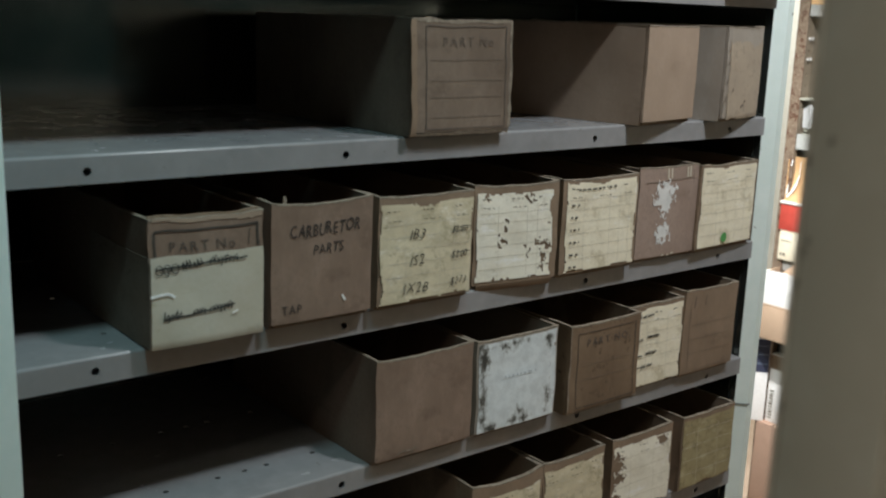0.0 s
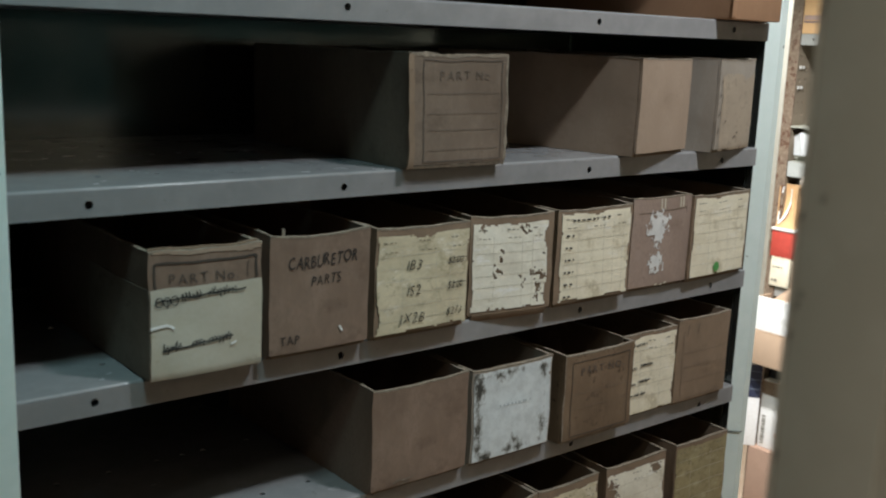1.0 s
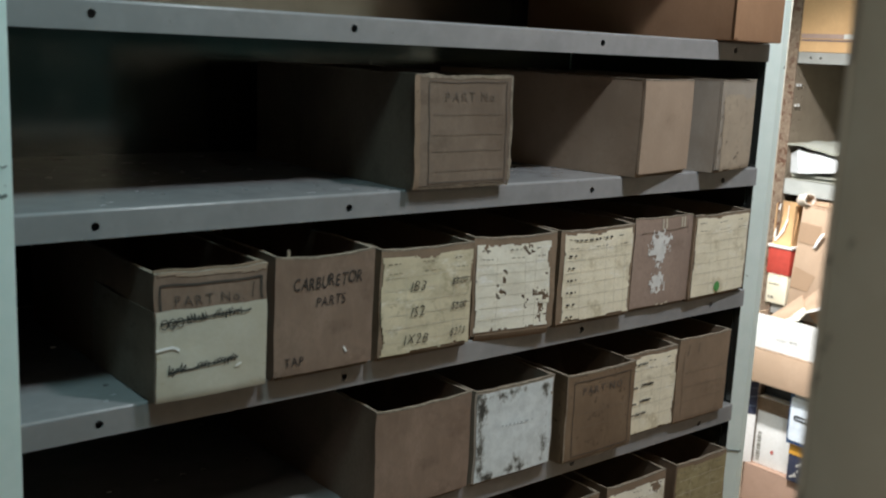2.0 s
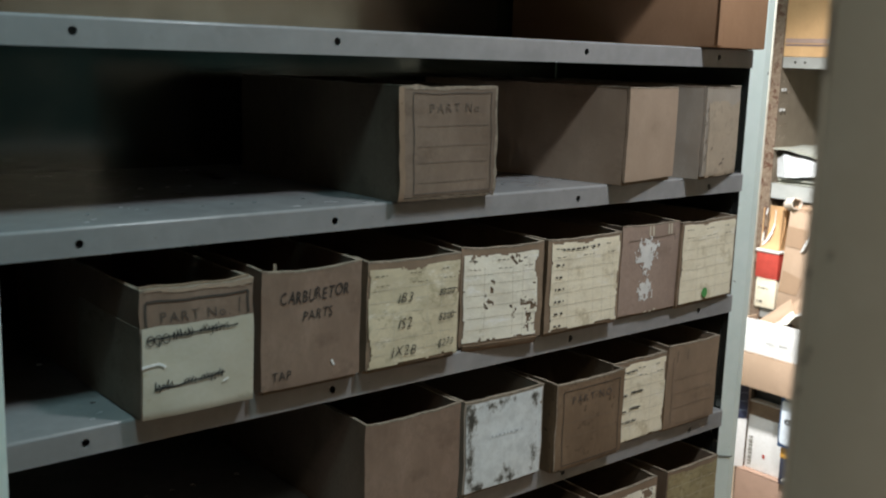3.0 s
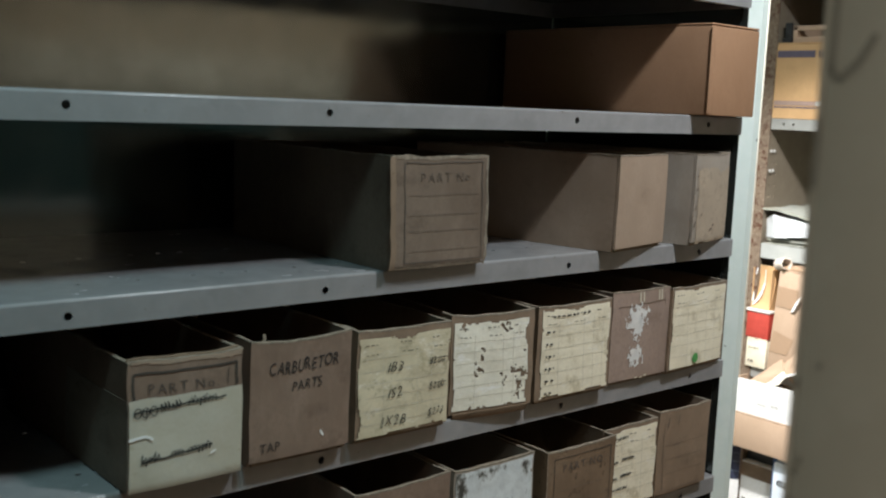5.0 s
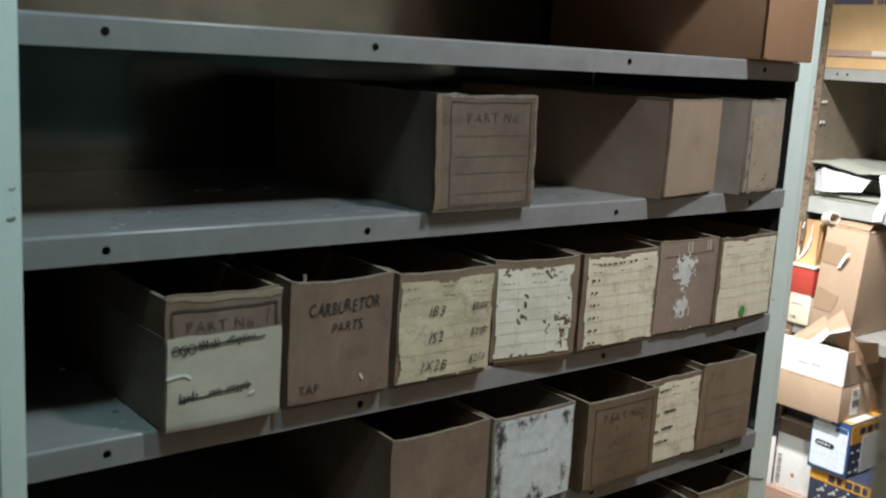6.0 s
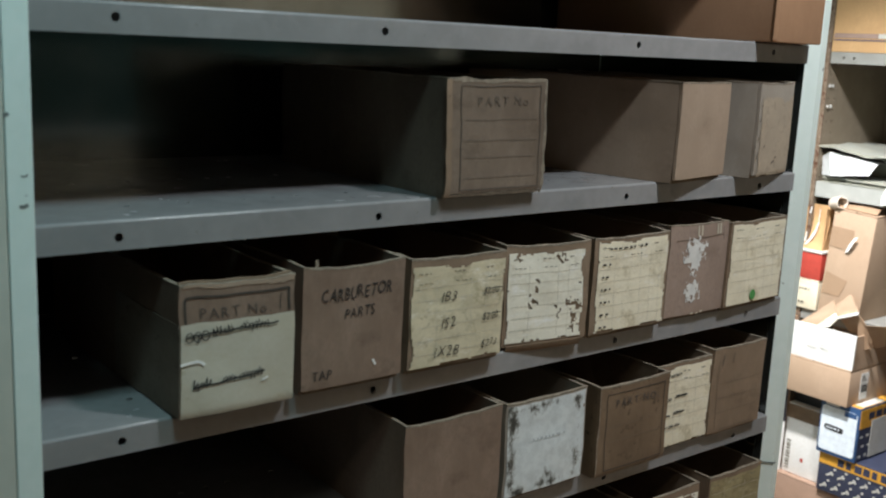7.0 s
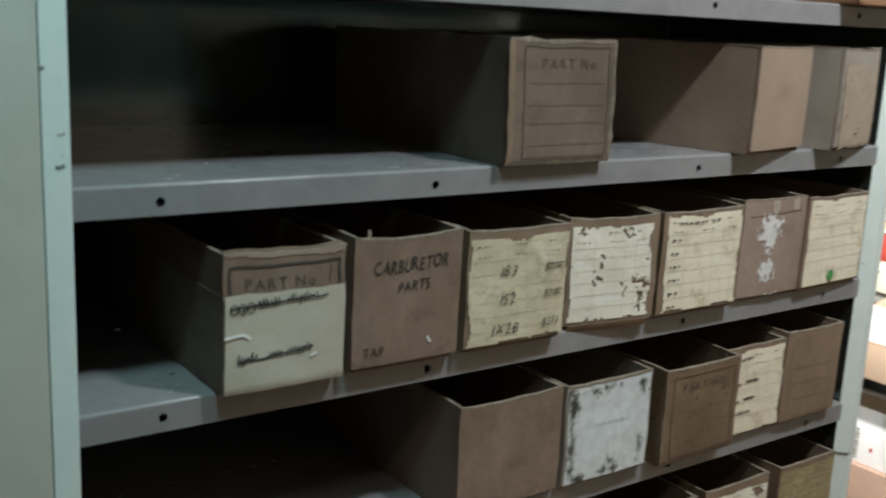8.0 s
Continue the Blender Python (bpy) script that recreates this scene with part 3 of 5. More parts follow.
for y, z in ((-0.005, 1.317), (-0.0035, 1.303), (-0.0065, 1.322), (-0.0025, 1.357), (-0.012, 1.366), (-0.003, 1.246)):
    ribbon(bm, [(y, z), (y - 0.0012, z + 0.0016), (y - 0.0008, z + 0.0034)], 0.0022, 0.0)
bmesh.ops.transform(bm, matrix=Matrix(((0, 1, 0, NX - 0.0006), (1, 0, 0, NY), (0, 0, 1, 0), (0, 0, 0, 1))), verts=bm.verts)
tagged(part("dark_marks", bm, plain("dark_mark_tone", (0.37, 0.335, 0.28), 0.7), near, "dark lines and small smudges on the post"), kind="stuff")
part("side_panel", one_block(NX + 0.004, NX + 0.007, NY - 0.46, NY - 0.01, 0.05, 2.1), NEAR_STEEL, near)

part("side_panel", one_block(2.002, 2.005, NY - 0.46, NY - 0.01, 0.05, 2.1), NEAR_STEEL, near)
# Unseen pale and tan boards, added to reflect in the bay and bounce warm light.
part("reflector_board", one_block(NX + 0.01, 2.00, NY - 0.462, NY - 0.452, 1.475, 1.61), PALE_REFLECTOR, near, "added pale reflector board behind the opposite shelving, unseen")
part("back_panel", one_block(NX + 0.01, 2.00, NY - 0.475, NY - 0.465, 1.47, 2.1), TAN_REFLECTOR, near)
# Unseen dark band, added to keep the row b reflection dark.
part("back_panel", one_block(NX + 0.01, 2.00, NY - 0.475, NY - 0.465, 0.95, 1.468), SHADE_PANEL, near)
part("back_panel", one_block(NX + 0.01, 2.00, NY - 0.475, NY - 0.465, 0.05, 0.948), TAN_REFLECTOR, near)


# ---- cardboard bins ----
def bin_warp(w, h, d, sag, seed, lean=0.0):
    def warp(p):
        u, k = p.x / w, max(0.0, p.z / h)
        q = Vector(p)
        edge = 4 * u * (1 - u)
        front = max(0.0, 1 - max(0.0, p.y) / 0.03)
        q.y += 0.0025 * max(0.0, 1 - p.z / 0.009) ** 2 * front
        q.z -= sag * edge * k ** 3 * front
        q.y += (0.004 * edge * k - 0.0015 * (1 - k) * edge) * front - lean * k * front
        q.x += 0.0022 * noise.noise((p.y * 9, p.z * 11, seed)) + 0.0015 * noise.noise((seed, p.z * 30, p.y * 20))
        q.z += (0.0022 * noise.noise((p.x * 24, p.y * 18, seed + 9)) + 0.0010 * noise.noise((p.x * 90, p.y * 60, seed))) * k
        q.y += 0.0012 * noise.noise((p.x * 16, p.z * 16, seed + 4))
        return q
    return warp


def open_bin(x, y, z, w, h, d, material, label, yaw=0.0, sag=0.004, seed=0, lean=0.0, ears=True, group="cardboard bins on the shelves"):
    """An open-topped corrugated bin: front-left-bottom corner at (x, y, z), opening upward."""
    ob = thing("cardboard_bin", pose(x, y, z, 0, 0, yaw), label, "cardboard bin", group)
    t, warp = 0.0042, bin_warp(w, h, d, sag, seed, lean)
    bm = bmesh.new()
    slab(bm, (0, 0, 0.0055), (w, 0, 0), (0, 0, h - 0.0055), (0, t, 0), 12, 18, warp)
    part("front_wall", bm, material, ob)
    for name, x0, s in (("side_wall", 0.0004, 1), ("side_wall", w - t - 0.0004, 1)):
        bm = bmesh.new()
        slab(bm, (x0, t + 0.0006, 0.0005), (0, d - 2 * t - 0.001, 0), (0, 0, h - 0.0008), (t, 0, 0), 14, 6, warp)
        part(name, bm, material, ob)
    bm = bmesh.new()
    slab(bm, (0, d - t, 0.0005), (w, 0, 0), (0, 0, h - 0.001), (0, t, 0), 6, 4, warp)
    part("back_wall", bm, material, ob)
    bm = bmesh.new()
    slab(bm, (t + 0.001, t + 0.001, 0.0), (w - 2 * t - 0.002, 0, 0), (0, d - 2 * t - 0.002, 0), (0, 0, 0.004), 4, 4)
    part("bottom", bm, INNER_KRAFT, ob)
    bm = bmesh.new()
    slab(bm, (-0.0002, -0.0004, h - 0.0016), (w + 0.0004, 0, 0), (0, t + 0.0004, 0), (0, 0, 0.0021), 12, 1, warp)
    part("raw_rim", bm, EDGE_KRAFT, ob, "pale rubbed upper edge")
    for x0 in (0.0000, w - t - 0.0008):
        bm = bmesh.new()
        slab(bm, (x0, t + 0.0010, h - 0.0012), (t + 0.0008, 0, 0), (0, d - 2 * t - 0.002, 0), (0, 0, 0.0017), 1, 14, warp)
        part("raw_rim", bm, EDGE_KRAFT, ob, "pale rubbed upper edge")
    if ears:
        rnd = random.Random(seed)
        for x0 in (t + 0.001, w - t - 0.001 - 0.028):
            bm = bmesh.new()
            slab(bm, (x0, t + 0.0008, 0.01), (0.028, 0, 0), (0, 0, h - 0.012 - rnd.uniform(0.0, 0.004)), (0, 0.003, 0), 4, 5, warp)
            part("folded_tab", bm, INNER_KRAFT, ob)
    return ob, warp


def worn_edge(ob, warp, w, h, sides, seed, width=0.007, material=None):
    """A frayed strip of raw board along the front wall's edges."""
    bm = bmesh.new()
    runs = {"l": [(0.0005, h * i / 16) for i in range(17)], "r": [(w - 0.0005, h * i / 16) for i in range(17)],
            "t": [(w * i / 16, h - 0.001) for i in range(17)], "b": [(w * i / 16, 0.003) for i in range(17)]}
    for s in sides:
        pts = runs[s]
        for i in range(16):
            k = 0.4 + 0.9 * abs(noise.noise((i * 0.8, seed, ord(s))))
            ribbon(bm, [pts[i], pts[i + 1]], width * k, -0.0005, warp)
    return part("worn_edge", bm, material or EDGE_KRAFT, ob, "pale frayed cardboard edge")


def frayed(ob, warp, w, h, sides, seed, material=None):
    """Torn paper fibres that stand out from the front wall's edges."""
    rnd, bm = random.Random(seed), bmesh.new()
    for s in sides:
        for k in range(46):
            u, long, wide = rnd.random(), rnd.uniform(0.0008, 0.0034) * (1.5 if rnd.random() < 0.12 else 0.8), rnd.uniform(0.0012, 0.0036)
            base, out, along = {"l": ((0.0, u * h), (-1, 0), (0, 1)), "r": ((w, u * h), (1, 0), (0, 1)), "t": ((u * w, h), (0, 1), (1, 0))}[s]
            skew = rnd.uniform(-0.8, 0.8) * long
            tri = []
            for a, o in ((-wide / 2, -0.002), (wide / 2, -0.002), (skew, long)):
                tri.append((base[0] + out[0] * o + along[0] * a, base[1] + out[1] * o + along[1] * a))
            y = rnd.uniform(-0.0009, 0.002)
            bm.faces.new([bm.verts.new(warp(Vector((px, y, pz)))) for px, pz in tri])
    return tagged(part("frayed_fibres", bm, material or EDGE_KRAFT, ob, "frayed paper fibres along the torn edges"), kind="stuff")


def ruled(ob, warp, x0, x1, z0, z1, rows, cols, y, width=0.0007, material=None, skip_top=0.0):
    for z in rows:
        part("ruled_line", ribbon(bmesh.new(), line(x0, z0 + (z1 - z0) * z, x1, z0 + (z1 - z0) * z, 10), width, y, warp), material or RULE_INK, ob)
    for x in cols:
        part("ruled_line", ribbon(bmesh.new(), line(x0 + (x1 - x0) * x, z0, x0 + (x1 - x0) * x, z1 - (z1 - z0) * skip_top, 8), width * 0.9, y, warp), material or RULE_INK, ob)


ZB, ZC, ZD, ZE = LEVEL["b"], LEVEL["c"], LEVEL["d"], LEVEL["e"]
BD = 0.385

# row b: three bins
W, H = 0.156, 0.1415
ob, wp = open_bin(0.3885, -0.014, ZB, W, H, BD, DULL_KRAFT, "worn brown cardboard bin with a faded printed frame and frayed edges", sag=0.001, seed=11, ears=False)
worn_edge(ob, wp, W, H, "trb", 3, 0.0075)
bm = bmesh.new()
slab(bm, (-0.0025, -0.0022, 0.002), (0.0085, 0, 0), (-0.002, 0, H - 0.003), (0, 0.0020, 0), 3, 22,
     lambda p: wp(p) + Vector((0.0016 * noise.noise((p.z * 42, 1.0, 2.0)), -0.0016 * abs(noise.noise((p.z * 30, p.x * 90, 5.0))), 0)))
part("folded_edge", bm, KRAFT, ob, "pale worn fold along the front corner")
frayed(ob, wp, W, H, "lrt", 17)
bm = bmesh.new()
ring(bm, 0.0205, W - 0.0085, 0.0095, H - 0.0075, 0.0012, -0.0010, wp)
part("printed_frame", bm, HEAD_INK, ob)
ruled(ob, wp, 0.027, W - 0.014, 0.014, H - 0.014, (0.085, 0.30, 0.48, 0.70), (), -0.0010, 0.0007, DULL_PRINT)
bm = bmesh.new()
letters(bm, "PART No", 0.048, H - 0.031, 0.0165, -0.0011, wp, gap=0.24)
tagged(part("printed_heading", bm, DULL_PRINT, ob), kind="stuff")
ob, wp = open_bin(0.7923, -0.028, ZB, 0.150, 0.143, BD, TAN_KRAFT, "plain tan cardboard bin turned slightly on the shelf", yaw=10.8, sag=0.001, seed=12, ears=False)
W, H = 0.136, 0.145
ob, wp = open_bin(0.973, -0.030, ZB, W, H, 0.36, GREY_BOARD, "greyish cardboard bin with a pale worn front panel", yaw=13.2, sag=0.002, seed=13, ears=False)
bm = bmesh.new()
sheet(bm, 0.012, W - 0.001, 0.002, H - 0.022, 0.003, -0.0010, wp, ragged(0.045, 4.0))
part("front_label", bm, paper("worn_tan_paper", (0.44, 0.355, 0.265), 21, stain=(0.24, 0.20, 0.16), at=0.50), ob, "worn tan paper label")
bm = bmesh.new()
for k, (x, z, w, h) in enumerate(((0.003, 0.030, 0.004, 0.009), (0.005, 0.058, 0.003, 0.006), (0.002, 0.086, 0.004, 0.005), (0.006, 0.108, 0.004, 0.004),
                                  (0.060, 0.020, 0.012, 0.004), (0.072, 0.027, 0.007, 0.003), (0.030, 0.046, 0.004, 0.004))):
    ribbon(bm, [(x, z), (x + w * 0.4, z + h * 0.6), (x + w, z + h)], 0.0028, -0.0018, wp)
tagged(part("dark_scuffs", bm, DULL_PRINT, ob), kind="stuff")
frayed(ob, wp, W, H, "lt", 23, GREY_BOARD)

# row c: seven bins
W, H = 0.132, 0.141
ob, wp = open_bin(0.054, -0.017, ZC, W, H, BD, PINK_KRAFT, "brown cardboard bin with cream paper over its front and struck-out writing", sag=0.003, seed=21)
bm = bmesh.new()
sheet(bm, 0.0005, W - 0.001, 0.001, H - 0.040, 0.004, -0.0012, wp, ragged(0.004, 2.0), 0.0009, 1)
part("front_label", bm, MASKING, ob, "cream paper label")
bm = bmesh.new()
slab(bm, (-0.0009, 0.0002, 0.002), (0, 0.170, 0), (0, 0, H - 0.042), (0.0008, 0, 0), 16, 8, wp)
part("wrapped_paper", bm, BROWNED, ob, "browned paper wrapped round the side")
bm = bmesh.new()
for a in (line(0.007, H - 0.040, 0.007, H - 0.013), line(0.007, H - 0.013, W - 0.006, H - 0.013), line(W - 0.006, H - 0.013, W - 0.006, H - 0.038)):
    ribbon(bm, a, 0.0026, -0.0010, wp)
ribbon(bm, line(W - 0.015, H - 0.018, W - 0.017, H - 0.036), 0.0009, -0.0010, wp)
part("printed_frame", bm, PRINT_INK, ob)
bm = bmesh.new()
letters(bm, "PART No.", 0.024, H - 0.0365, 0.0165, -0.0011, wp, gap=0.20, thin=0.006)
tagged(part("printed_heading", bm, HEAD_INK, ob), kind="stuff")
bm = bmesh.new()
for cx in (0.0095, 0.0185, 0.0275):
    ribbon(bm, [(cx + 0.0042 * math.cos(a * 0.7), H - 0.0545 + cx * 0.05 + 0.0052 * math.sin(a * 0.7) - 0.001 * (cx > 0.015)) for a in range(10)], 0.0012, -0.0030, wp)
ribbon(bm, [(0.0195, H - 0.054), (0.0190, H - 0.062)], 0.0012, -0.0030, wp)
scrawl(bm, 0.035, 0.060, H - 0.051, 0.011, 0.0013, -0.0030, wp, 5, strike=False, rise=0.05)
scrawl(bm, 0.066, 0.102, H - 0.050, 0.012, 0.0013, -0.0030, wp, 15, strike=False, rise=0.04)
ribbon(bm, [(0.006 + 0.105 * k / 12, H - 0.0535 + 0.0055 * k / 12 + 0.0008 * math.sin(k * 2.1)) for k in range(13)], 0.0019, -0.0033, wp)
scrawl(bm, 0.013, 0.040, 0.035, 0.013, 0.0014, -0.0030, wp, 8, strike=False, rise=0.06)
scrawl(bm, 0.046, 0.094, 0.037, 0.011, 0.0014, -0.0030, wp, 28, strike=False, rise=0.06)
ribbon(bm, [(0.015 + 0.080 * k / 9, 0.033 + 0.007 * k / 9 + 0.0007 * math.sin(k * 1.7)) for k in range(10)], 0.0019, -0.0033, wp)
tagged(part("struck_writing", bm, INK, ob, "black struck-out marker writing"), kind="stuff")
bm = bmesh.new()
ribbon(bm, [(-0.001, 0.060), (0.010, 0.061), (0.018, 0.061), (0.023, 0.059), (0.026, 0.056)], 0.0030, -0.0034, wp)
ribbon(bm, [(0.092, 0.030), (0.099, 0.033)], 0.0024, -0.0034, wp)
tagged(part("paper_scrap", bm, WHITE_PAPER, ob), kind="stuff")
bm = bmesh.new()
slab(bm, (0.001, 0.0048, H - 0.03), (W - 0.004, 0, 0), (0, 0, 0.0325), (0, 0.003, 0), 10, 3, wp)
part("inner_fold", bm, KRAFT, ob)
bm = bmesh.new()
sheet(bm, 0.004, W - 0.001, H - 0.0085, H + 0.0005, 0.0016, -0.0009, wp, lambda u, v: v > 0.62 - 0.30 * u + 0.22 * noise.noise((u * 5, 3.0, 1.0)))
part("rubbed_edge", bm, TAN_KRAFT, ob, "pale torn strip along the upper edge")

W, H = 0.136, 0.146
ob, wp = open_bin(0.196, -0.017, ZC, W, H, BD, PINK_KRAFT, "brown cardboard bin marked carburetor parts in black marker", sag=0.006, seed=22)
bm = bmesh.new()
letters(bm, "CARBURETOR", 0.0245, H - 0.0415, 0.0225, -0.0012, wp, 0.30, 0.12, 0.045, 0.07, 0.63, 2, -0.003)
letters(bm, "PARTS", 0.055, H - 0.063, 0.0175, -0.0012, wp, 0.45, 0.12, 0.03, 0.08, 0.80, 3, 0.0)
letters(bm, "TAP", 0.013, 0.0155, 0.0150, -0.0012, wp, 0.25, 0.05, 0.02, 0.10, 0.85, 5, 0.0)
tagged(part("marker_writing", bm, WORN_INK, ob, "black hand-lettered marker writing"), kind="stuff")
bm = bmesh.new()
ribbon(bm, [(0.094, 0.030), (0.096, 0.026), (0.098, 0.023)], 0.0026, -0.0014, wp)
tagged(part("paper_scrap", bm, WHITE_PAPER, ob), kind="stuff")
bm = bmesh.new()
ribbon(bm, [(0.019, H - 0.002), (0.0205, H + 0.003), (0.020, H + 0.009)], 0.0042, 0.0046, wp)
part("torn_tab", bm, EDGE_KRAFT, ob)


def form_label(ob, wp, w, h, material, x0, x1, z0, z1, keep, rows, cols, crumple=0.0005, seed=0, off=0.0012):
    bm = bmesh.new()
    sheet(bm, x0, x1, z0, z1, 0.0024, -off, wp, keep, crumple, seed)
    lab = part("front_label", bm, material, ob, "ruled paper parts label")
    e, top = 0.004, z0 + (z1 - z0) * 0.86
    for z in rows:
        zz = z0 + (z1 - z0) * z
        part("ruled_line", ribbon(bmesh.new(), line(x0 + e, zz, x1 - e, zz, 14), 0.0006, -off - 0.0009, wp), RULE_INK, lab)
    for x in cols:
        xx = x0 + (x1 - x0) * x
        part("ruled_line", ribbon(bmesh.new(), line(xx, z0 + e, xx, top, 12), 0.0005, -off - 0.0009, wp), RULE_INK, lab)
    bm = bmesh.new()
    for k, (a, b) in enumerate(((0.06, 0.20), (0.45, 0.60), (0.80, 0.90))):
        bars(bm, x0 + (x1 - x0) * a, x0 + (x1 - x0) * b, z0 + (z1 - z0) * 0.93, 0.0012, -off - 0.0010, wp, seed + k)
        bars(bm, x0 + (x1 - x0) * (a + 0.02), x0 + (x1 - x0) * (b + 0.05), z0 + (z1 - z0) * 0.83, 0.0009, -off - 0.0010, wp, seed + 9 + k)
    tagged(part("printed_bars", bm, PENCIL, lab), kind="stuff")
    return lab


W, H = 0.148, 0.141
ob, wp = open_bin(0.341, -0.017, ZC, W, H, BD, KRAFT, "brown cardboard bin with a yellowed handwritten price label", sag=0.004, seed=23)
form_label(ob, wp, W, H, YELLOWED, 0.002, W - 0.002, 0.007, H - 0.009, ragged(0.030, 5.0), [0.13, 0.265, 0.40, 0.53, 0.66, 0.79], [0.27, 0.64, 0.80], 0.0010, 30)
bm = bmesh.new()
for k, (text, price) in enumerate((("1B3", "$2.00"), ("1S2", "$2.00"), ("1X2B", "$2.73"))):
    z = (0.086, 0.053, 0.018)[k]
    letters(bm, text, 0.047 - 0.010 * (k == 2), z, 0.0180, -0.0036, wp, 0.35, 0.28, 0.0, 0.16, 0.95, 50 + k, 0.006)
    letters(bm, price, 0.112, z + 0.002, 0.0135, -0.0036, wp, 0.45, 0.25, 0.02, 0.08, 0.80, 60 + k, 0.004)
for z in (0.0945, 0.0615):
    ribbon(bm, [(0.120, z), (0.130, z + 0.0012), (0.142, z + 0.0010)], 0.0011, -0.0038, wp)
tagged(part("pencil_writing", bm, PEN_INK, ob, "black handwritten part codes and prices"), kind="stuff")

W, H = 0.1385, 0.141
ob, wp = open_bin(0.506, 0.000, ZC, W, H, BD, KRAFT, "brown cardboard bin with a torn ivory ruled label", yaw=-7.0, sag=0.005, seed=24)
spots = ((0.40, 0.66, 0.05), (0.38, 0.58, 0.035), (0.36, 0.44, 0.06), (0.30, 0.38, 0.04), (0.68, 0.34, 0.05), (0.66, 0.26, 0.04), (0.80, 0.40, 0.06), (0.92, 0.36, 0.08),
         (0.90, 0.22, 0.08), (0.88, 0.10, 0.06), (0.24, 0.02, 0.03), (0.72, 0.97, 0.09), (0.66, 0.93, 0.06), (0.10, 0.98, 0.06), (0.97, 0.60, 0.04))
form_label(ob, wp, W, H, IVORY, 0.004, W - 0.010, 0.010, H - 0.010,
           ragged(0.026, 6.0, lambda u, v, n: any(math.hypot((u - a) * 1.3 + (v - b) * 0.7, (v - b) * 0.75) < r * (0.55 + 2.2 * n) for a, b, r in spots)),
           [0.14, 0.27, 0.40, 0.53, 0.66, 0.77], [0.28, 0.66, 0.80], 0.0006, 40)
bm = bmesh.new()
slab(bm, (0.006, -0.0022, -0.004), (W - 0.014, 0, 0), (0, 0.0004, 0.010), (0, 0.0016, 0), 8, 2, wp)
part("bottom_flap", bm, KRAFT, ob, "loose brown bottom flap")

W, H = 0.156, 0.141
ob, wp = open_bin(0.651, -0.017, ZC, W, H, BD, KRAFT, "brown cardboard bin with a clean cream ruled label", sag=0.004, seed=25)
form_label(ob, wp, W, H, CREAM, 0.008, W - 0.004, 0.008, H - 0.004, ragged(0.026, 7.0), [0.14, 0.28, 0.42, 0.55, 0.69, 0.80], [0.25, 0.62, 0.76, 0.90], 0.0005, 44)
bm = bmesh.new()
for k in range(6):
    bars(bm, 0.016, 0.036, 0.104 - k * 0.0178, 0.0028, -0.0032, wp, 70 + k, 0.65)
bars(bm, 0.030, 0.084, H - 0.0145, 0.0024, -0.0032, wp, 80, 0.8)
bars(bm, 0.094, 0.114, H - 0.014, 0.0034, -0.0032, wp, 81, 0.6)
tagged(part("written_bars", bm, PEN_INK, ob, "small black handwriting"), kind="stuff")

W, H = 0.138, 0.145
ob, wp = open_bin(0.8186, -0.009, ZC, W, H, BD, ROSE_KRAFT, "brown cardboard bin with white label residue and old tape", sag=0.003, seed=26)
bm = bmesh.new()
for cx, cz, rx, rz, sd in ((0.062, 0.100, 0.031, 0.026, 1.0), (0.062, 0.092, 0.014, 0.030, 5.0), (0.060, 0.042, 0.021, 0.019, 2.0)):
    sheet(bm, cx - rx, cx + rx, cz - rz, cz + rz, 0.0020, -0.0010, wp,
          lambda u, v, sd=sd: math.hypot(u - 0.5, v - 0.5) < 0.36 + 0.34 * noise.noise((u * 7, v * 5, sd)) + 0.2 * noise.noise((u * 22, v * 12, sd)))
part("label_residue", bm, RESIDUE, ob, "white torn label residue")
bm = bmesh.new()
ribbon(bm, line(0.014, H - 0.024, W - 0.012, H - 0.020), 0.0011, -0.0009, wp)
ribbon(bm, line(W - 0.012, H - 0.030, W - 0.012, H - 0.008), 0.0010, -0.0009, wp)
part("printed_frame", bm, FAINT_INK, ob)
bm = bmesh.new()
for x in (0.068, 0.076, 0.112, 0.118):
    ribbon(bm, line(x, H - 0.019, x + 0.001, H - 0.002, 4), 0.0032, -0.0010, wp)
for x, z in ((0.060, 0.006), (0.072, 0.005), (0.082, 0.007)):
    ribbon(bm, line(x, z, x + 0.006, z + 0.001, 3), 0.003, -0.0010, wp)
tagged(part("tape", bm, CLEAR_TAPE, ob, "shiny scraps of yellowed tape"), kind="stuff")

W, H = 0.160, 0.141
ob, wp = open_bin(0.9560, -0.014, ZC, W, H, BD, KRAFT, "brown cardboard bin with cream label and a green dot", yaw=3.2, sag=0.003, seed=27)
form_label(ob, wp, W, H, CREAM, 0.004, W - 0.004, 0.008, H - 0.004, ragged(0.018, 9.0), [0.15, 0.29, 0.42, 0.55, 0.68, 0.79], [0.30, 0.66, 0.82], 0.0005, 47)
bm = bmesh.new()
n = 20
ring_v = [bm.verts.new(wp(Vector((0.073 + 0.0082 * math.cos(k * 2 * math.pi / n), -0.0034, 0.020 + 0.0082 * math.sin(k * 2 * math.pi / n))))) for k in range(n)]
bm.faces.new(ring_v)
part("sticker_dot", bm, GREEN_DOT, ob, "round green sticker")

# row d: five bins
W, H = 0.157, 0.141
ob, wp = open_bin(0.346, -0.013, ZD, W, H, BD, PINK_KRAFT, "plain brown cardboard bin without any label", sag=0.005, seed=31)
bm = bmesh.new()
ribbon(bm, [(0.034, 0.010), (0.042, 0.013), (0.054, 0.012), (0.066, 0.014)], 0.0022, -0.0012, wp)
ribbon(bm, [(0.046, 0.007), (0.060, 0.009)], 0.002, -0.0012, wp)
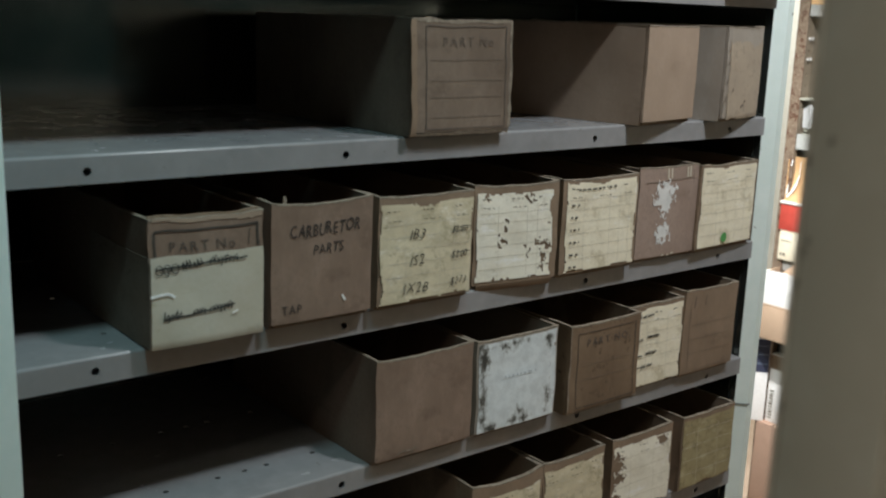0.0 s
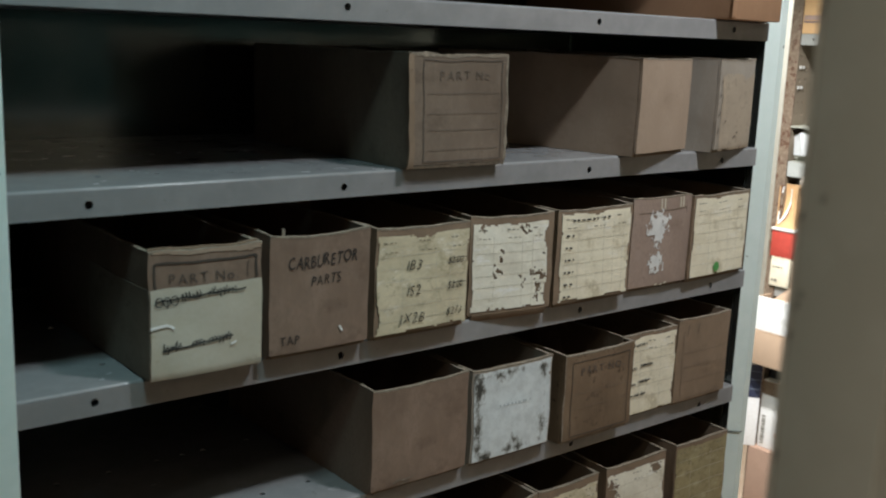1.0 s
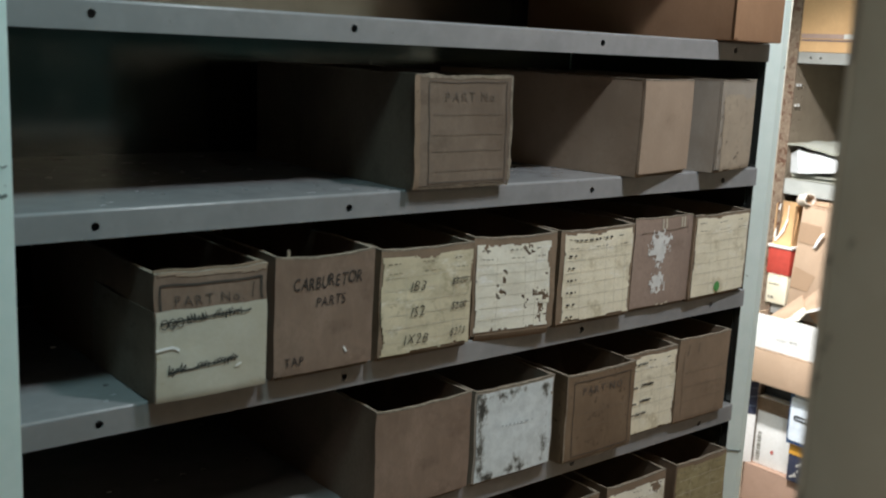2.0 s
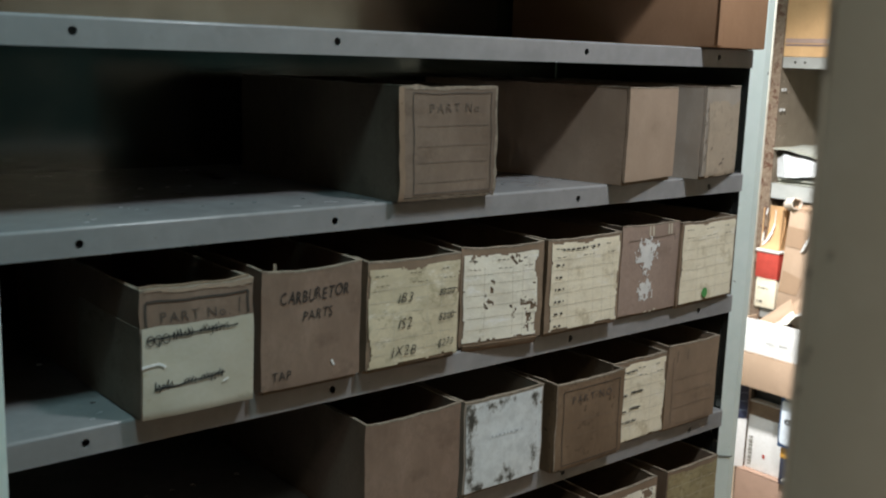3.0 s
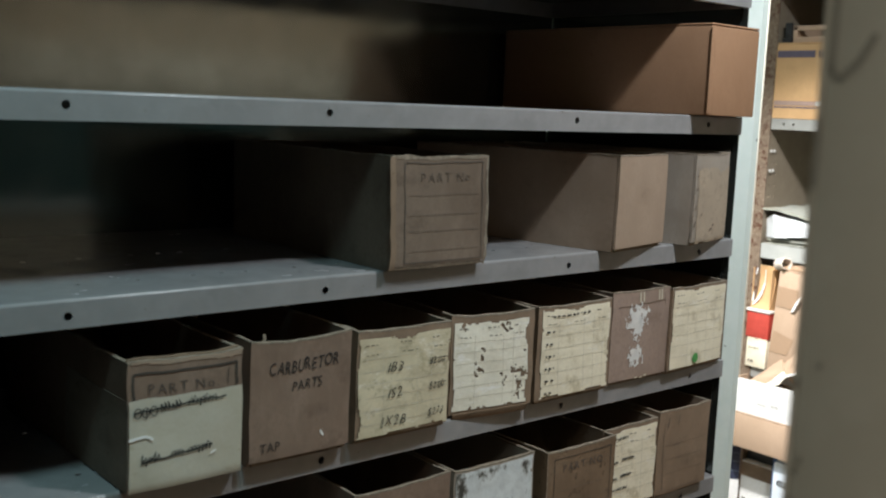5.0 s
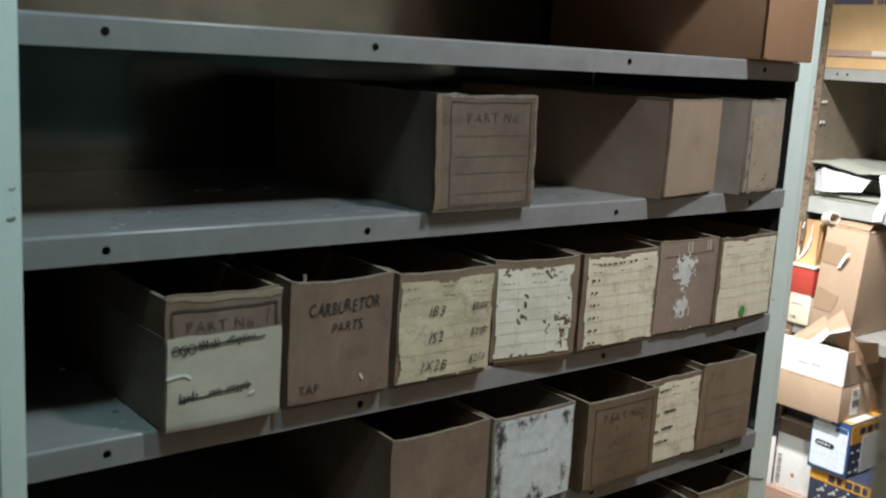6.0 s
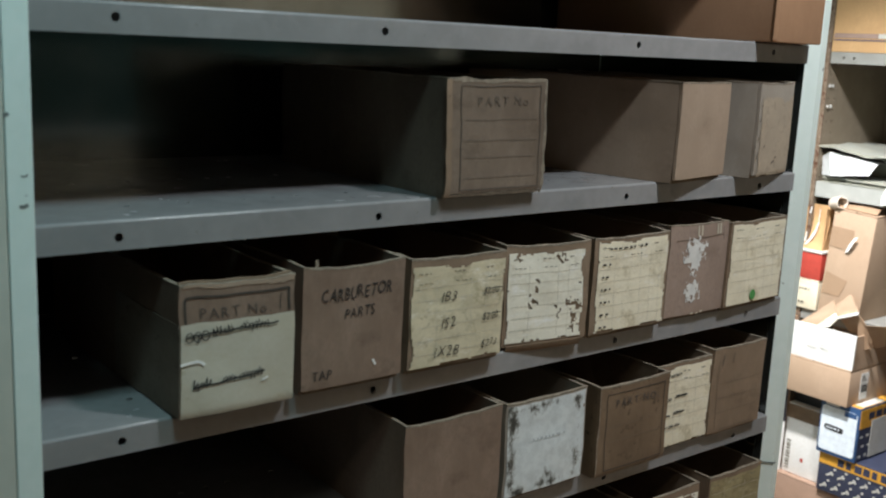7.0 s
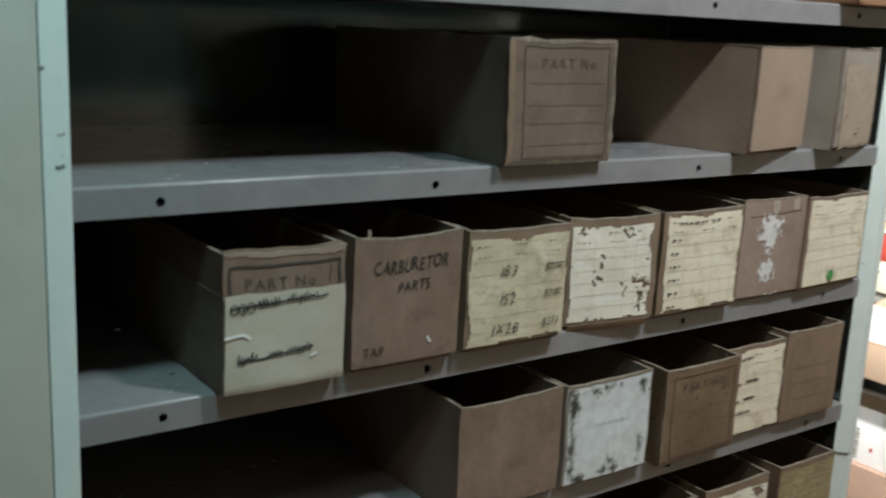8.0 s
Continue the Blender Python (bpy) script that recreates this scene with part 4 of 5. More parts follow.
tagged(part("tear", bm, EDGE_KRAFT, ob), kind="stuff")
W, H = 0.151, 0.138
ob, wp = open_bin(0.511, -0.013, ZD, W, H, BD, GREY_BOARD, "cardboard bin with a water-stained white label", sag=0.004, seed=32)
bm = bmesh.new()
sheet(bm, 0.003, W - 0.003, 0.006, H - 0.003, 0.0024, -0.0012, wp, ragged(0.006, 12.0), 0.0005, 5)
part("front_label", bm, mould_paper("mouldy_white_paper", W, H, (0.69, 0.73, 0.735), (0.060, 0.058, 0.050), 5.0), ob, "water-stained white label paper with dark mould")
bm = bmesh.new()
bars(bm, 0.050, 0.110, 0.080, 0.0030, -0.0030, wp, 4, 0.6)
tagged(part("written_bars", bm, plain("washed_out_ink", (0.46, 0.50, 0.52), 0.8), ob), kind="stuff")
W, H = 0.149, 0.136
ob, wp = open_bin(0.674, -0.028, ZD, W, H, BD, BROWN_KRAFT, "dark brown cardboard bin with a printed part number frame", sag=0.003, seed=33)
bm = bmesh.new()
ring(bm, 0.016, W - 0.010, 0.010, H - 0.012, 0.0012, -0.0009, wp)
part("printed_frame", bm, PRINT_INK, ob)
ruled(ob, wp, 0.020, W - 0.014, 0.012, H - 0.014, (0.36, 0.56), (), -0.0009, 0.0006, FAINT_INK)
bm = bmesh.new()
letters(bm, "PART NO.", 0.036, H - 0.034, 0.0165, -0.0010, wp, gap=0.26)
tagged(part("printed_heading", bm, HEAD_INK, ob), kind="stuff")
worn_edge(ob, wp, W, H, "lb", 6, 0.004)
W, H = 0.132, 0.138
ob, wp = open_bin(0.818, -0.008, ZD, W, H, BD, KRAFT, "brown cardboard bin with cream label and smudged ink", sag=0.003, seed=34)
form_label(ob, wp, W, H, CREAM, 0.010, W - 0.002, 0.006, H - 0.006, ragged(0.02, 14.0), [0.2, 0.36, 0.52, 0.68, 0.82], [0.3, 0.7], 0.0006, 52)
bm = bmesh.new()
for k, (x0, x1, z) in enumerate(((0.022, 0.060, 0.120), (0.016, 0.040, 0.082), (0.046, 0.070, 0.084), (0.020, 0.036, 0.056), (0.044, 0.066, 0.058), (0.016, 0.060, 0.038))):
    scrawl(bm, x0, x1, z, 0.006, 0.0013, -0.0032, wp, 90 + k, strike=k in (2, 4))
tagged(part("smudged_writing", bm, INK, ob, "smudged black handwriting"), kind="stuff")
W, H = 0.136, 0.146
ob, wp = open_bin(0.949, -0.012, ZD, W, H, BD, KRAFT, "brown cardboard bin with faint printed ruling", sag=0.003, seed=35)
ruled(ob, wp, 0.020, W - 0.014, 0.012, H - 0.014, (0.22, 0.42, 0.62), (), -0.0009, 0.0007, FAINT_INK)
bm = bmesh.new()
ribbon(bm, line(0.016, 0.012, 0.016, H - 0.02), 0.001, -0.0009, wp)
for x, z in ((0.026, 0.0), (0.054, 0.002)):
    ribbon(bm, [(x, H - 0.030 + z), (x + 0.001, H - 0.020 + z), (x + 0.002, H - 0.012 + z)], 0.0026, -0.0010, wp)
ribbon(bm, line(0.030, 0.010, W - 0.016, 0.0105), 0.001, -0.0009, wp)
part("printed_frame", bm, FAINT_INK, ob)

# row e: four bins
W, H = 0.136, 0.134
ob, wp = open_bin(0.512, -0.013, ZE, W, H, BD, KRAFT, "brown open cardboard bin on the low shelf", sag=0.010, seed=41)
form_label(ob, wp, W, H, YELLOWED, 0.006, W - 0.006, 0.008, H - 0.02, ragged(0.03, 15.0), [0.2, 0.4, 0.6, 0.8], [0.3, 0.7], 0.0006, 55)
W, H = 0.130, 0.135
ob, wp = open_bin(0.650, -0.013, ZE, W, H, BD, KRAFT, "brown cardboard bin with yellowed paper front", sag=0.006, seed=42)
form_label(ob, wp, W, H, YELLOWED, 0.002, W - 0.002, 0.004, H - 0.012, ragged(0.03, 16.0), [0.2, 0.4, 0.6, 0.8], [0.3, 0.7], 0.0006, 57)
W, H = 0.145, 0.136
ob, wp = open_bin(0.799, -0.013, ZE, W, H, BD, KRAFT, "brown cardboard bin with torn whitish label", sag=0.006, seed=43)
rips = ((0.05, 0.75, 0.14), (0.12, 0.55, 0.08), (0.03, 0.25, 0.10), (0.85, 0.9, 0.08))
form_label(ob, wp, W, H, IVORY, 0.002, W - 0.004, 0.004, H - 0.012, ragged(0.04, 17.0, lambda u, v, n: any(math.hypot(u - a, v - b) < r * (1 + 1.4 * n) for a, b, r in rips)),
           [0.2, 0.4, 0.6, 0.8], [0.3, 0.7], 0.0006, 59)
W, H = 0.140, 0.134
ob, wp = open_bin(0.969, -0.013, ZE, W, H, BD, KRAFT, "brown cardboard bin with mustard-stained paper front", sag=0.004, seed=44)
form_label(ob, wp, W, H, MUSTARD, 0.002, W - 0.002, 0.006, H - 0.006, ragged(0.03, 18.0), [0.2, 0.4, 0.6, 0.8], [0.3, 0.7], 0.0006, 61)


# ---- closed cartons ----
def carton(name, x, y, z, w, d, h, material, label, yaw=0.0, category="carton", seam=False, lean=0.0):
    """A closed corrugated carton: walls in one body, two top flaps with a gap between, and tape."""
    ob = thing(name, pose(x, y, z, 0, lean, yaw), label, category)
    bm = bmesh.new()
    block(bm, 0, w, 0, d, 0, h - 0.004, 0.003, 2)
    part("body", bm, material, ob)
    bm = bmesh.new()
    block(bm, 0.0005, w * 0.5 - 0.001, 0.0005, d - 0.0005, h - 0.0035, h, 0.001, 1)
    part("top_flap", bm, material, ob)
    bm = bmesh.new()
    block(bm, w * 0.5 + 0.001, w - 0.0005, 0.0005, d - 0.0005, h - 0.0035, h, 0.001, 1)
    part("top_flap", bm, material, ob)
    if seam:
        bm = bmesh.new()
        block(bm, -0.0022, 0.0085, -0.0022, -0.0004, 0.003, h - 0.006, 0.0008, 2)
        part("glued_seam", bm, material, ob, "glued seam flap")
    return ob


carton("closed_carton", 0.987, -0.030, LEVEL["a"], 0.129, 0.46, 0.142, ORANGE_KRAFT, "orange-brown closed cardboard carton beside the post", seam=True)

# ---- the end rack, which faces along the aisle ----
XE = 2.0
END = lambda yl, z, x=XE: pose(x, yl, z, 0, 0, -90)
end_rack = thing("end_shelving_rack", pose(0, 0, 0), "beige steel rack with perforated rusty posts across the aisle end", "shelving unit")
EL, ER = 0.49, -0.72
ED = 0.300
SHELF2 = surface("greyish_shelf_steel", rgb(0.30, 0.30, 0.28), rgb(0.23, 0.225, 0.20), rgb(0.34, 0.34, 0.32), scale=8, rough=0.5)
for z in (1.8, 1.4722, 1.1490, 0.8195, 0.10):
    w = EL - ER
    bm = holed_lip(bmesh.new(), 0, w, -0.038 if z == 1.1490 else -0.028, 0.0, 0.0, [w - 0.062, w - 0.035] if z == 1.1490 else [0.035, 0.062, w - 0.062, w - 0.035], -0.014, 0.003)
    block(bm, 0, w, 0.0015, ED - 0.002, -0.003, 0.0)
    block(bm, 0, w, 0.0015, 0.014, -0.028, -0.0265)
    part("shelf", bm, PALE_EDGE if z == 1.1490 else SHELF2, end_rack, "grey steel shelf with small edge holes", END(EL, z))
part("back_panel", one_block(XE + ED, XE + ED + 0.002, ER, EL + 0.005, 0.05, 2.0), END_PANEL, end_rack, "beige steel back sheet")
part("side_panel", one_block(XE + 0.002, XE + ED, EL + 0.004, EL + 0.006, 0.05, 2.0), END_PANEL, end_rack, "beige steel side sheet")
part("side_panel", one_block(XE + 0.050, XE + ED, ER - 0.005, ER - 0.003, 0.05, 2.0), END_PANEL, end_rack)
pitch = 0.0285
for k in range(2):
    bm = holed_lip(bmesh.new(), 0.3, 2.0, -0.012, 0.012, 0.0, [0.33 + pitch * i for i in range(58)], 0.0, 0.0042)
    bmesh.ops.transform(bm, matrix=Matrix(((0, 0, 1, XE + 0.014 + 0.024 * k), (0, 1, 0, EL + 0.002), (1, 0, 0, 0), (0, 0, 0, 1))), verts=bm.verts)
    part("perforated_flange", bm, END_PANEL, end_rack, "beige perforated steel flange")
for y0, y1 in ((EL + 0.002, EL + 0.0315), (ER - 0.040, ER - 0.004)):
    part("post", one_block(XE - 0.001, XE + 0.001, y0, y1, 0.0, 2.0, 0.0005, 1), RUSTY_STEEL, end_rack, "rusty mottled steel post")
for z in (1.388, 1.337):
    for dx in (0.010, 0.024):
        bm = bmesh.new()
        bmesh.ops.create_cone(bm, cap_ends=True, segments=6, radius1=0.0046, radius2=0.0040, depth=0.0022,
                              matrix=Matrix.Translation((XE + dx, EL - 0.001, z)) @ Matrix.Rotation(radians(90), 4, "X"))
        part("bolt", bm, BOLT_STEEL, end_rack, "shiny zinc bolt head")
# Wall added so that the gap beside the post shows bright white.
shell("wall_1", 3.0, 3.05, 0.62, 4.1, 0.0, 3.2, WHITE_STEEL, "brightly lit white wall beyond the racks")


def stripes(ob, name, material, rects, y=-0.0012, label=""):
    bm = bmesh.new()
    for x0, x1, z0, z1 in rects:
        vs = [bm.verts.new(p) for p in ((x0, y, z0), (x1, y, z0), (x1, y, z1), (x0, y, z1))]
        bm.faces.new(vs)
    return part(name, bm, material, ob, label)


# yellow-tan carton on the upper end shelf
ob = carton("printed_carton", XE - 0.002, 0.490, 1.4722, 0.40, 0.28, 0.190, YELLOW_KRAFT, "yellow-tan cardboard carton with slate blue printed bands", yaw=-90)
stripes(ob, "printed_band", SLATE, [(0.004, 0.108, 0.153, 0.170), (0.004, 0.396, 0.0275, 0.0305)], label="slate blue printed bands")
stripes(ob, "pale_band", MAUVE, [(0.004, 0.120, 0.034, 0.045)], label="worn mauve printed band")
stripes(ob, "pale_band", GREY_PAPER, [(0.120, 0.396, 0.034, 0.045)], label="pale printed band")
bm = bmesh.new()
bars(bm, 0.118, 0.20, 0.161, 0.016, -0.0013, None, 3, 0.8)
bars(bm, 0.155, 0.20, 0.100, 0.020, -0.0013, None, 5, 0.8)
part("printed_bars", bm, SLATE, ob, "dark printed lettering bars")
# flat tray and dark clip above it
tray = thing("flat_tray", END(0.455, 1.6625, XE + 0.01), "pale beige flat tray resting on the carton", "tray")
bm = bmesh.new()
block(bm, 0.0, 0.34, 0.0, 0.26, 0.0, 0.014, 0.002)
block(bm, 0.0, 0.34, 0.0, 0.012, 0.030, 0.042, 0.002)
for x in (0.0, 0.33):
    block(bm, x, x + 0.01, 0.0, 0.26, 0.014, 0.042)
part("body", bm, PALE_KRAFT, tray)
clip = thing("dark_bracket", END(0.482, 1.6625, XE + 0.004), "small dark bracket standing on the carton", "bracket")
bm = bmesh.new()
block(bm, 0.0, 0.026, 0.0, 0.03, 0.0, 0.012, 0.002)
block(bm, 0.004, 0.022, 0.004, 0.012, 0.012, 0.050, 0.002)
part("body", bm, DARK, clip)


def curled(name, yl, z, x, w, d, material, label, amp, thick, seed, lift=0.0, category="paper"):
    """A loose sheet that waves and lifts along its front edge."""
    ob = thing(name, END(yl, z, x), label, category)
    bm = bmesh.new()

    def wv(p):
        q = Vector(p)
        q.z += amp * (0.5 + 0.5 * math.sin(p.x * 26 + seed)) + 0.4 * amp * noise.noise((p.x * 20, p.y * 18, seed)) + lift * (p.x / w) ** 2
        q.y += 0.006 * noise.noise((p.x * 25, seed, 0))
        return q
    slab(bm, (0, 0, 0), (w, 0, 0), (0, d, 0), (0, 0, thick), 26, 12, wv)
    part("sheet", bm, material, ob)
    return ob


# papers on the middle end shelf
stack = thing("paper_stack", END(0.478, 1.1492), "grey-white stack of folded papers on the shelf", "papers")
for k in range(5):
    bm = bmesh.new()
    slab(bm, (0.004 * (k % 2), 0.006 * ((k * 7) % 3), k * 0.0034), (0.30 - 0.006 * (k % 3), 0, 0), (0, 0.22, 0), (0, 0, 0.003), 10, 4,
         lambda p, k=k: Vector((p.x, p.y, p.z + 0.0016 * abs(math.sin(p.x * 17 + k)))))
    part("sheet", bm, DULL_PAPER, stack)
crump = thing("crumpled_white_paper", END(0.495, 1.1665, XE - 0.004), "crumpled bright white paper lying on the papers", "paper")


def crumpled_facet(bm, a, b, c, d, seed, n=9, rough=0.0016):
    """One facet of a creased sheet between four corners, a little dented, with thickness."""
    a, b, c, d = Vector(a), Vector(b), Vector(c), Vector(d)
    grids = []
    for off in (0.0, 0.0012):
        grid = []
        for j in range(n + 1):
            row = []
            for i in range(n + 1):
                p = a.lerp(b, i / n).lerp(d.lerp(c, i / n), j / n)
                dent = rough * (noise.noise((p.x * 34, p.z * 40, seed)) + 0.5 * noise.noise((p.x * 90, p.z * 80, seed)))
                row.append(bm.verts.new((p.x, p.y + off + dent, p.z + 0.6 * dent)))
            grid.append(row)
        for j in range(n):
            for i in range(n):
                bm.faces.new((grid[j][i], grid[j][i + 1], grid[j + 1][i + 1], grid[j + 1][i]))
        grids.append(grid)
    for side in (lambda g: g[0], lambda g: g[n], lambda g: [r[0] for r in g], lambda g: [r[n] for r in g]):
        u, v = side(grids[0]), side(grids[1])
        for i in range(n):
            bm.faces.new((u[i], u[i + 1], v[i + 1], v[i]))
    return bm


bm = bmesh.new()
crumpled_facet(bm, (0.001, 0.026, 0.045), (0.036, -0.002, 0.059), (0.050, -0.010, 0.002), (0.014, 0.012, 0.0), 1.0)
crumpled_facet(bm, (0.036, -0.002, 0.059), (0.160, 0.010, 0.043), (0.146, 0.000, 0.013), (0.050, -0.010, 0.002), 2.0, rough=0.0028)
crumpled_facet(bm, (0.036, -0.002, 0.059), (0.160, 0.010, 0.043), (0.170, 0.16, 0.030), (0.030, 0.16, 0.046), 3.0, rough=0.004)
part("sheet", bm, CRUMPLED, crump)
hang = thing("hanging_white_paper", END(0.325, 1.149, XE - 0.008), "white torn paper hanging over the shelf edge", "paper")
bm = bmesh.new()
slab(bm, (0.022, 0, -0.034), (0.023, 0, 0.004), (-0.004, 0.014, 0.112), (0, 0.001, 0), 6, 12, lambda p: Vector((p.x + 0.003 * math.sin(p.z * 70), p.y + 0.006 * math.sin(p.z * 60), p.z)))
part("sheet", bm, WHITE_PAPER, hang)
curled("curled_card", 0.494, 1.222, XE - 0.002, 0.30, 0.26, DULL_PAPER, "curled pale card lying over the crumpled papers", 0.016, 0.004, 1.0, 0.006)
prop = thing("folded_paper_bundle", END(0.40, 1.168, XE + 0.10), "folded dull paper bundle under the curled card", "papers")
bm = bmesh.new()
block(bm, 0, 0.20, 0, 0.16, 0, 0.052, 0.006)
part("bundle", bm, DULL_PAPER, prop)

# tall brown carton, red bin, cream box, paper bag and tube on the lower end shelf
ob = carton("tall_carton", XE - 0.020, 0.4335, 0.8265, 0.112, 0.26, 0.268, PALE_KRAFT, "tall pale brown cardboard carton leaning sideways with a torn tape flake", yaw=-90, lean=3.6)
stripes(ob, "tape_patch", TAPE_SHADE_KRAFT, [(0.003, 0.062, 0.170, 0.222)], -0.0012, "darker glossy parcel tape")
bm = bmesh.new()
bm.faces.new([bm.verts.new(p) for p in ((0.002, -0.0012, 0.050), (0.052, -0.0012, 0.050), (0.066, -0.0012, 0.094), (0.006, -0.0012, 0.106))])
part("tape_patch", bm, TAPE_SHADE_KRAFT, ob, "darker glossy parcel tape")
bm = bmesh.new()
slab(bm, (0.046, -0.0016, 0.162), (0.012, -0.004, 0.006), (0.020, -0.003, 0.042), (0, 0.0008, 0), 3, 6, lambda p: Vector((p.x, p.y - 0.004 * math.sin((p.z - 0.162) * 60), p.z)))
part("torn_flake", bm, WHITE_PAPER, ob, "white torn tape flake")
bm = bmesh.new()
slab(bm, (0.004, 0.004, 0.2685), (0.104, 0, 0), (-0.012, 0.060, 0.020), (0, -0.001, 0.003), 8, 5, lambda p: Vector((p.x, p.y, p.z + 0.004 * noise.noise((p.x * 18, p.y * 18, 2.0)))))
part("lifted_flap", bm, TAPE_SHADE_KRAFT, ob, "brown top flap lifted open")
cream_box = carton("cream_box", XE - 0.008, 0.505, 0.8195, 0.060, 0.22, 0.078, CREAM, "small cream cardboard box beside the tall carton", yaw=-90)
bm = bmesh.new()
bars(bm, 0.008, 0.040, 0.052, 0.004, -0.0012, None, 7)
bars(bm, 0.008, 0.030, 0.016, 0.006, -0.0012, None, 8)
tagged(part("printed_bars", bm, PENCIL, cream_box), kind="stuff")
redbox = thing("red_storage_bin", END(0.510, 0.8978, XE - 0.008), "red plastic storage bin with white rim on the cream box", "bin")
bm = bmesh.new()
block(bm, 0, 0.066, 0, 0.20, 0.0, 0.070, 0.003)
part("body", bm, RED, redbox)
part("rim", one_block(-0.002, 0.068, -0.003, 0.203, 0.070, 0.077, 0.002), WHITE_STEEL, redbox, "white plastic rim")
bag = thing("paper_bag", END(0.503, 0.9752, XE - 0.006), "orange-brown paper bag with a folded white lining", "bag")
bm = bmesh.new()
slab(bm, (0, 0, 0), (0.055, 0, 0), (0.004, 0.012, 0.115), (0, 0.002, 0), 8, 12, lambda p: Vector((p.x, p.y + 0.010 * math.sin(p.z * 24) + 0.004 * noise.noise((p.x * 40, p.z * 30, 2)), p.z)))
slab(bm, (0, 0.05, 0), (0.055, 0, 0), (0.004, 0.0, 0.11), (0, 0.002, 0), 8, 12)
slab(bm, (0, 0.002, 0), (0, 0.048, 0), (0.0, 0.0, 0.108), (0.002, 0, 0), 4, 8)
slab(bm, (0.053, 0.002, 0), (0, 0.048, 0), (0.0, 0.0, 0.108), (0.002, 0, 0), 4, 8)
part("paper", bm, YELLOW_KRAFT, bag)
bm = bmesh.new()
bow = lambda p: Vector((p.x, p.y + 0.010 * math.sin(p.z * 24), p.z))
for pts, w in (([(0.004, 0.018), (0.002, 0.050), (0.006, 0.085), (0.012, 0.108)], 0.006), ([(0.006, 0.010), (0.018, 0.026), (0.027, 0.046), (0.033, 0.070), (0.036, 0.106)], 0.007)):
    for k in range(len(pts) - 1):
        ribbon(bm, [pts[k], pts[k + 1]], w * (0.55 + 0.35 * math.sin(1.1 * k + 0.6)), -0.003, bow)
part("white_lining", bm, WHITE_PAPER, bag)
tube = thing("cardboard_tube", Matrix.Translation((1.985, 0.409, 1.1055)) @ Matrix.Rotation(radians(-122), 4, "Z") @ Matrix.Rotation(radians(78), 4, "Y"),
             "pale cardboard tube resting on the paper bag and carton", "tube")
bm = bmesh.new()
n = 24
loops = []
for r, z in ((0.0150, -0.030), (0.0150, 0.012), (0.0132, 0.0125), (0.0132, -0.030)):
    loops.append([bm.verts.new((r * math.cos(2 * math.pi * k / n) * (1 + 0.10 * math.sin(k)), r * math.sin(2 * math.pi * k / n), z)) for k in range(n)])
for a, b in zip(loops, loops[1:] + loops[:1]):
    for k in range(n):
        bm.faces.new((a[k], a[(k + 1) % n], b[(k + 1) % n], b[k]))
part("wall", bm, PALE_CARD, tube)

# the pile on the bottom shelf of the end rack
low = carton("low_carton", XE - 0.030, 0.50, 0.10, 0.50, 0.31, 0.272, REDDISH_KRAFT, "large pale brown carton under the pile of boxes", yaw=-90)
w2 = carton("white_printed_box", XE - 0.010, 0.488, 0.3722, 0.108, 0.26, 0.190, WHITE_PAPER, "white printed box with brown top edge and barcode", yaw=-90)
stripes(w2, "brown_band", KRAFT, [(0.001, 0.107, 0.150, 0.188)], -0.0008, "brown cardboard upper band")
stripes(w2, "barcode_bars", PENCIL, [(0.008, 0.020, 0.012 + 0.0075 * k, 0.0145 + 0.0075 * k + 0.001 * (k % 3)) for k in range(11)], -0.0011)
stripes(w2, "red_mark", RED, [(0.052, 0.060, 0.040, 0.050)], -0.0011)
flat = carton("flat_printed_carton", 1.932, 0.543, 0.3722, 0.075, 0.014, 0.234, WHITE_PAPER, "flat white and navy carton standing on edge beside the white box", yaw=-49.5)
stripes(flat, "navy_top", NAVY, [(0.001, 0.074, 0.138, 0.230)], -0.0008, "navy printed upper half")
stripes(flat, "pale_line", SLATE_LINE, [(0.004, 0.072, 0.160, 0.163), (0.004, 0.072, 0.186, 0.189), (0.004, 0.072, 0.210, 0.212)], -0.0012)
# Black block put in the gap; the gap's shade is its colour.
carton("dark_gap_block", XE + 0.012, 0.487, 0.5624, 0.116, 0.22, 0.052, DARK, "black block that paints the dark gap above the white box", yaw=-90)
navy = carton("navy_printed_box", XE - 0.040, 0.366, 0.3722, 0.34, 0.28, 0.104, NAVY, "navy and amber printed parts box with pale bolt pattern", yaw=-90)
stripes(navy, "amber_band", AMBER, [(0.0005, 0.339, 0.074, 0.102)], -0.0010, "amber printed band")
bm = bmesh.new()
for i in range(11):
    for j in range(2):
        x, z = 0.010 + i * 0.031 + 0.015 * (j % 2), 0.012 + j * 0.034
        ribbon(bm, [(x, z), (x + 0.014, z + 0.008)], 0.0050, -0.0012)
        ribbon(bm, [(x + 0.012, z + 0.013), (x + 0.018, z + 0.004)], 0.0060, -0.0012)
        ribbon(bm, [(x + 0.019, z + 0.020), (x + 0.025, z + 0.022)], 0.0055, -0.0012)
part("bolt_pattern", bm, GREY_PAPER, navy, "pale printed bolt pattern")
bm = bmesh.new()
for k in range(11):
    ribbon(bm, line(0.052 + 0.023 * k, 0.0885, 0.052 + 0.023 * k + (0.017, 0.013, 0.019)[k % 3], 0.0885, 2), 0.019, -0.0014)
bars(bm, 0.110, 0.30, 0.071, 0.004, -0.0014, None, 13, 0.85)
tagged(part("printed_bars", bm, NAVY, navy), kind="stuff")
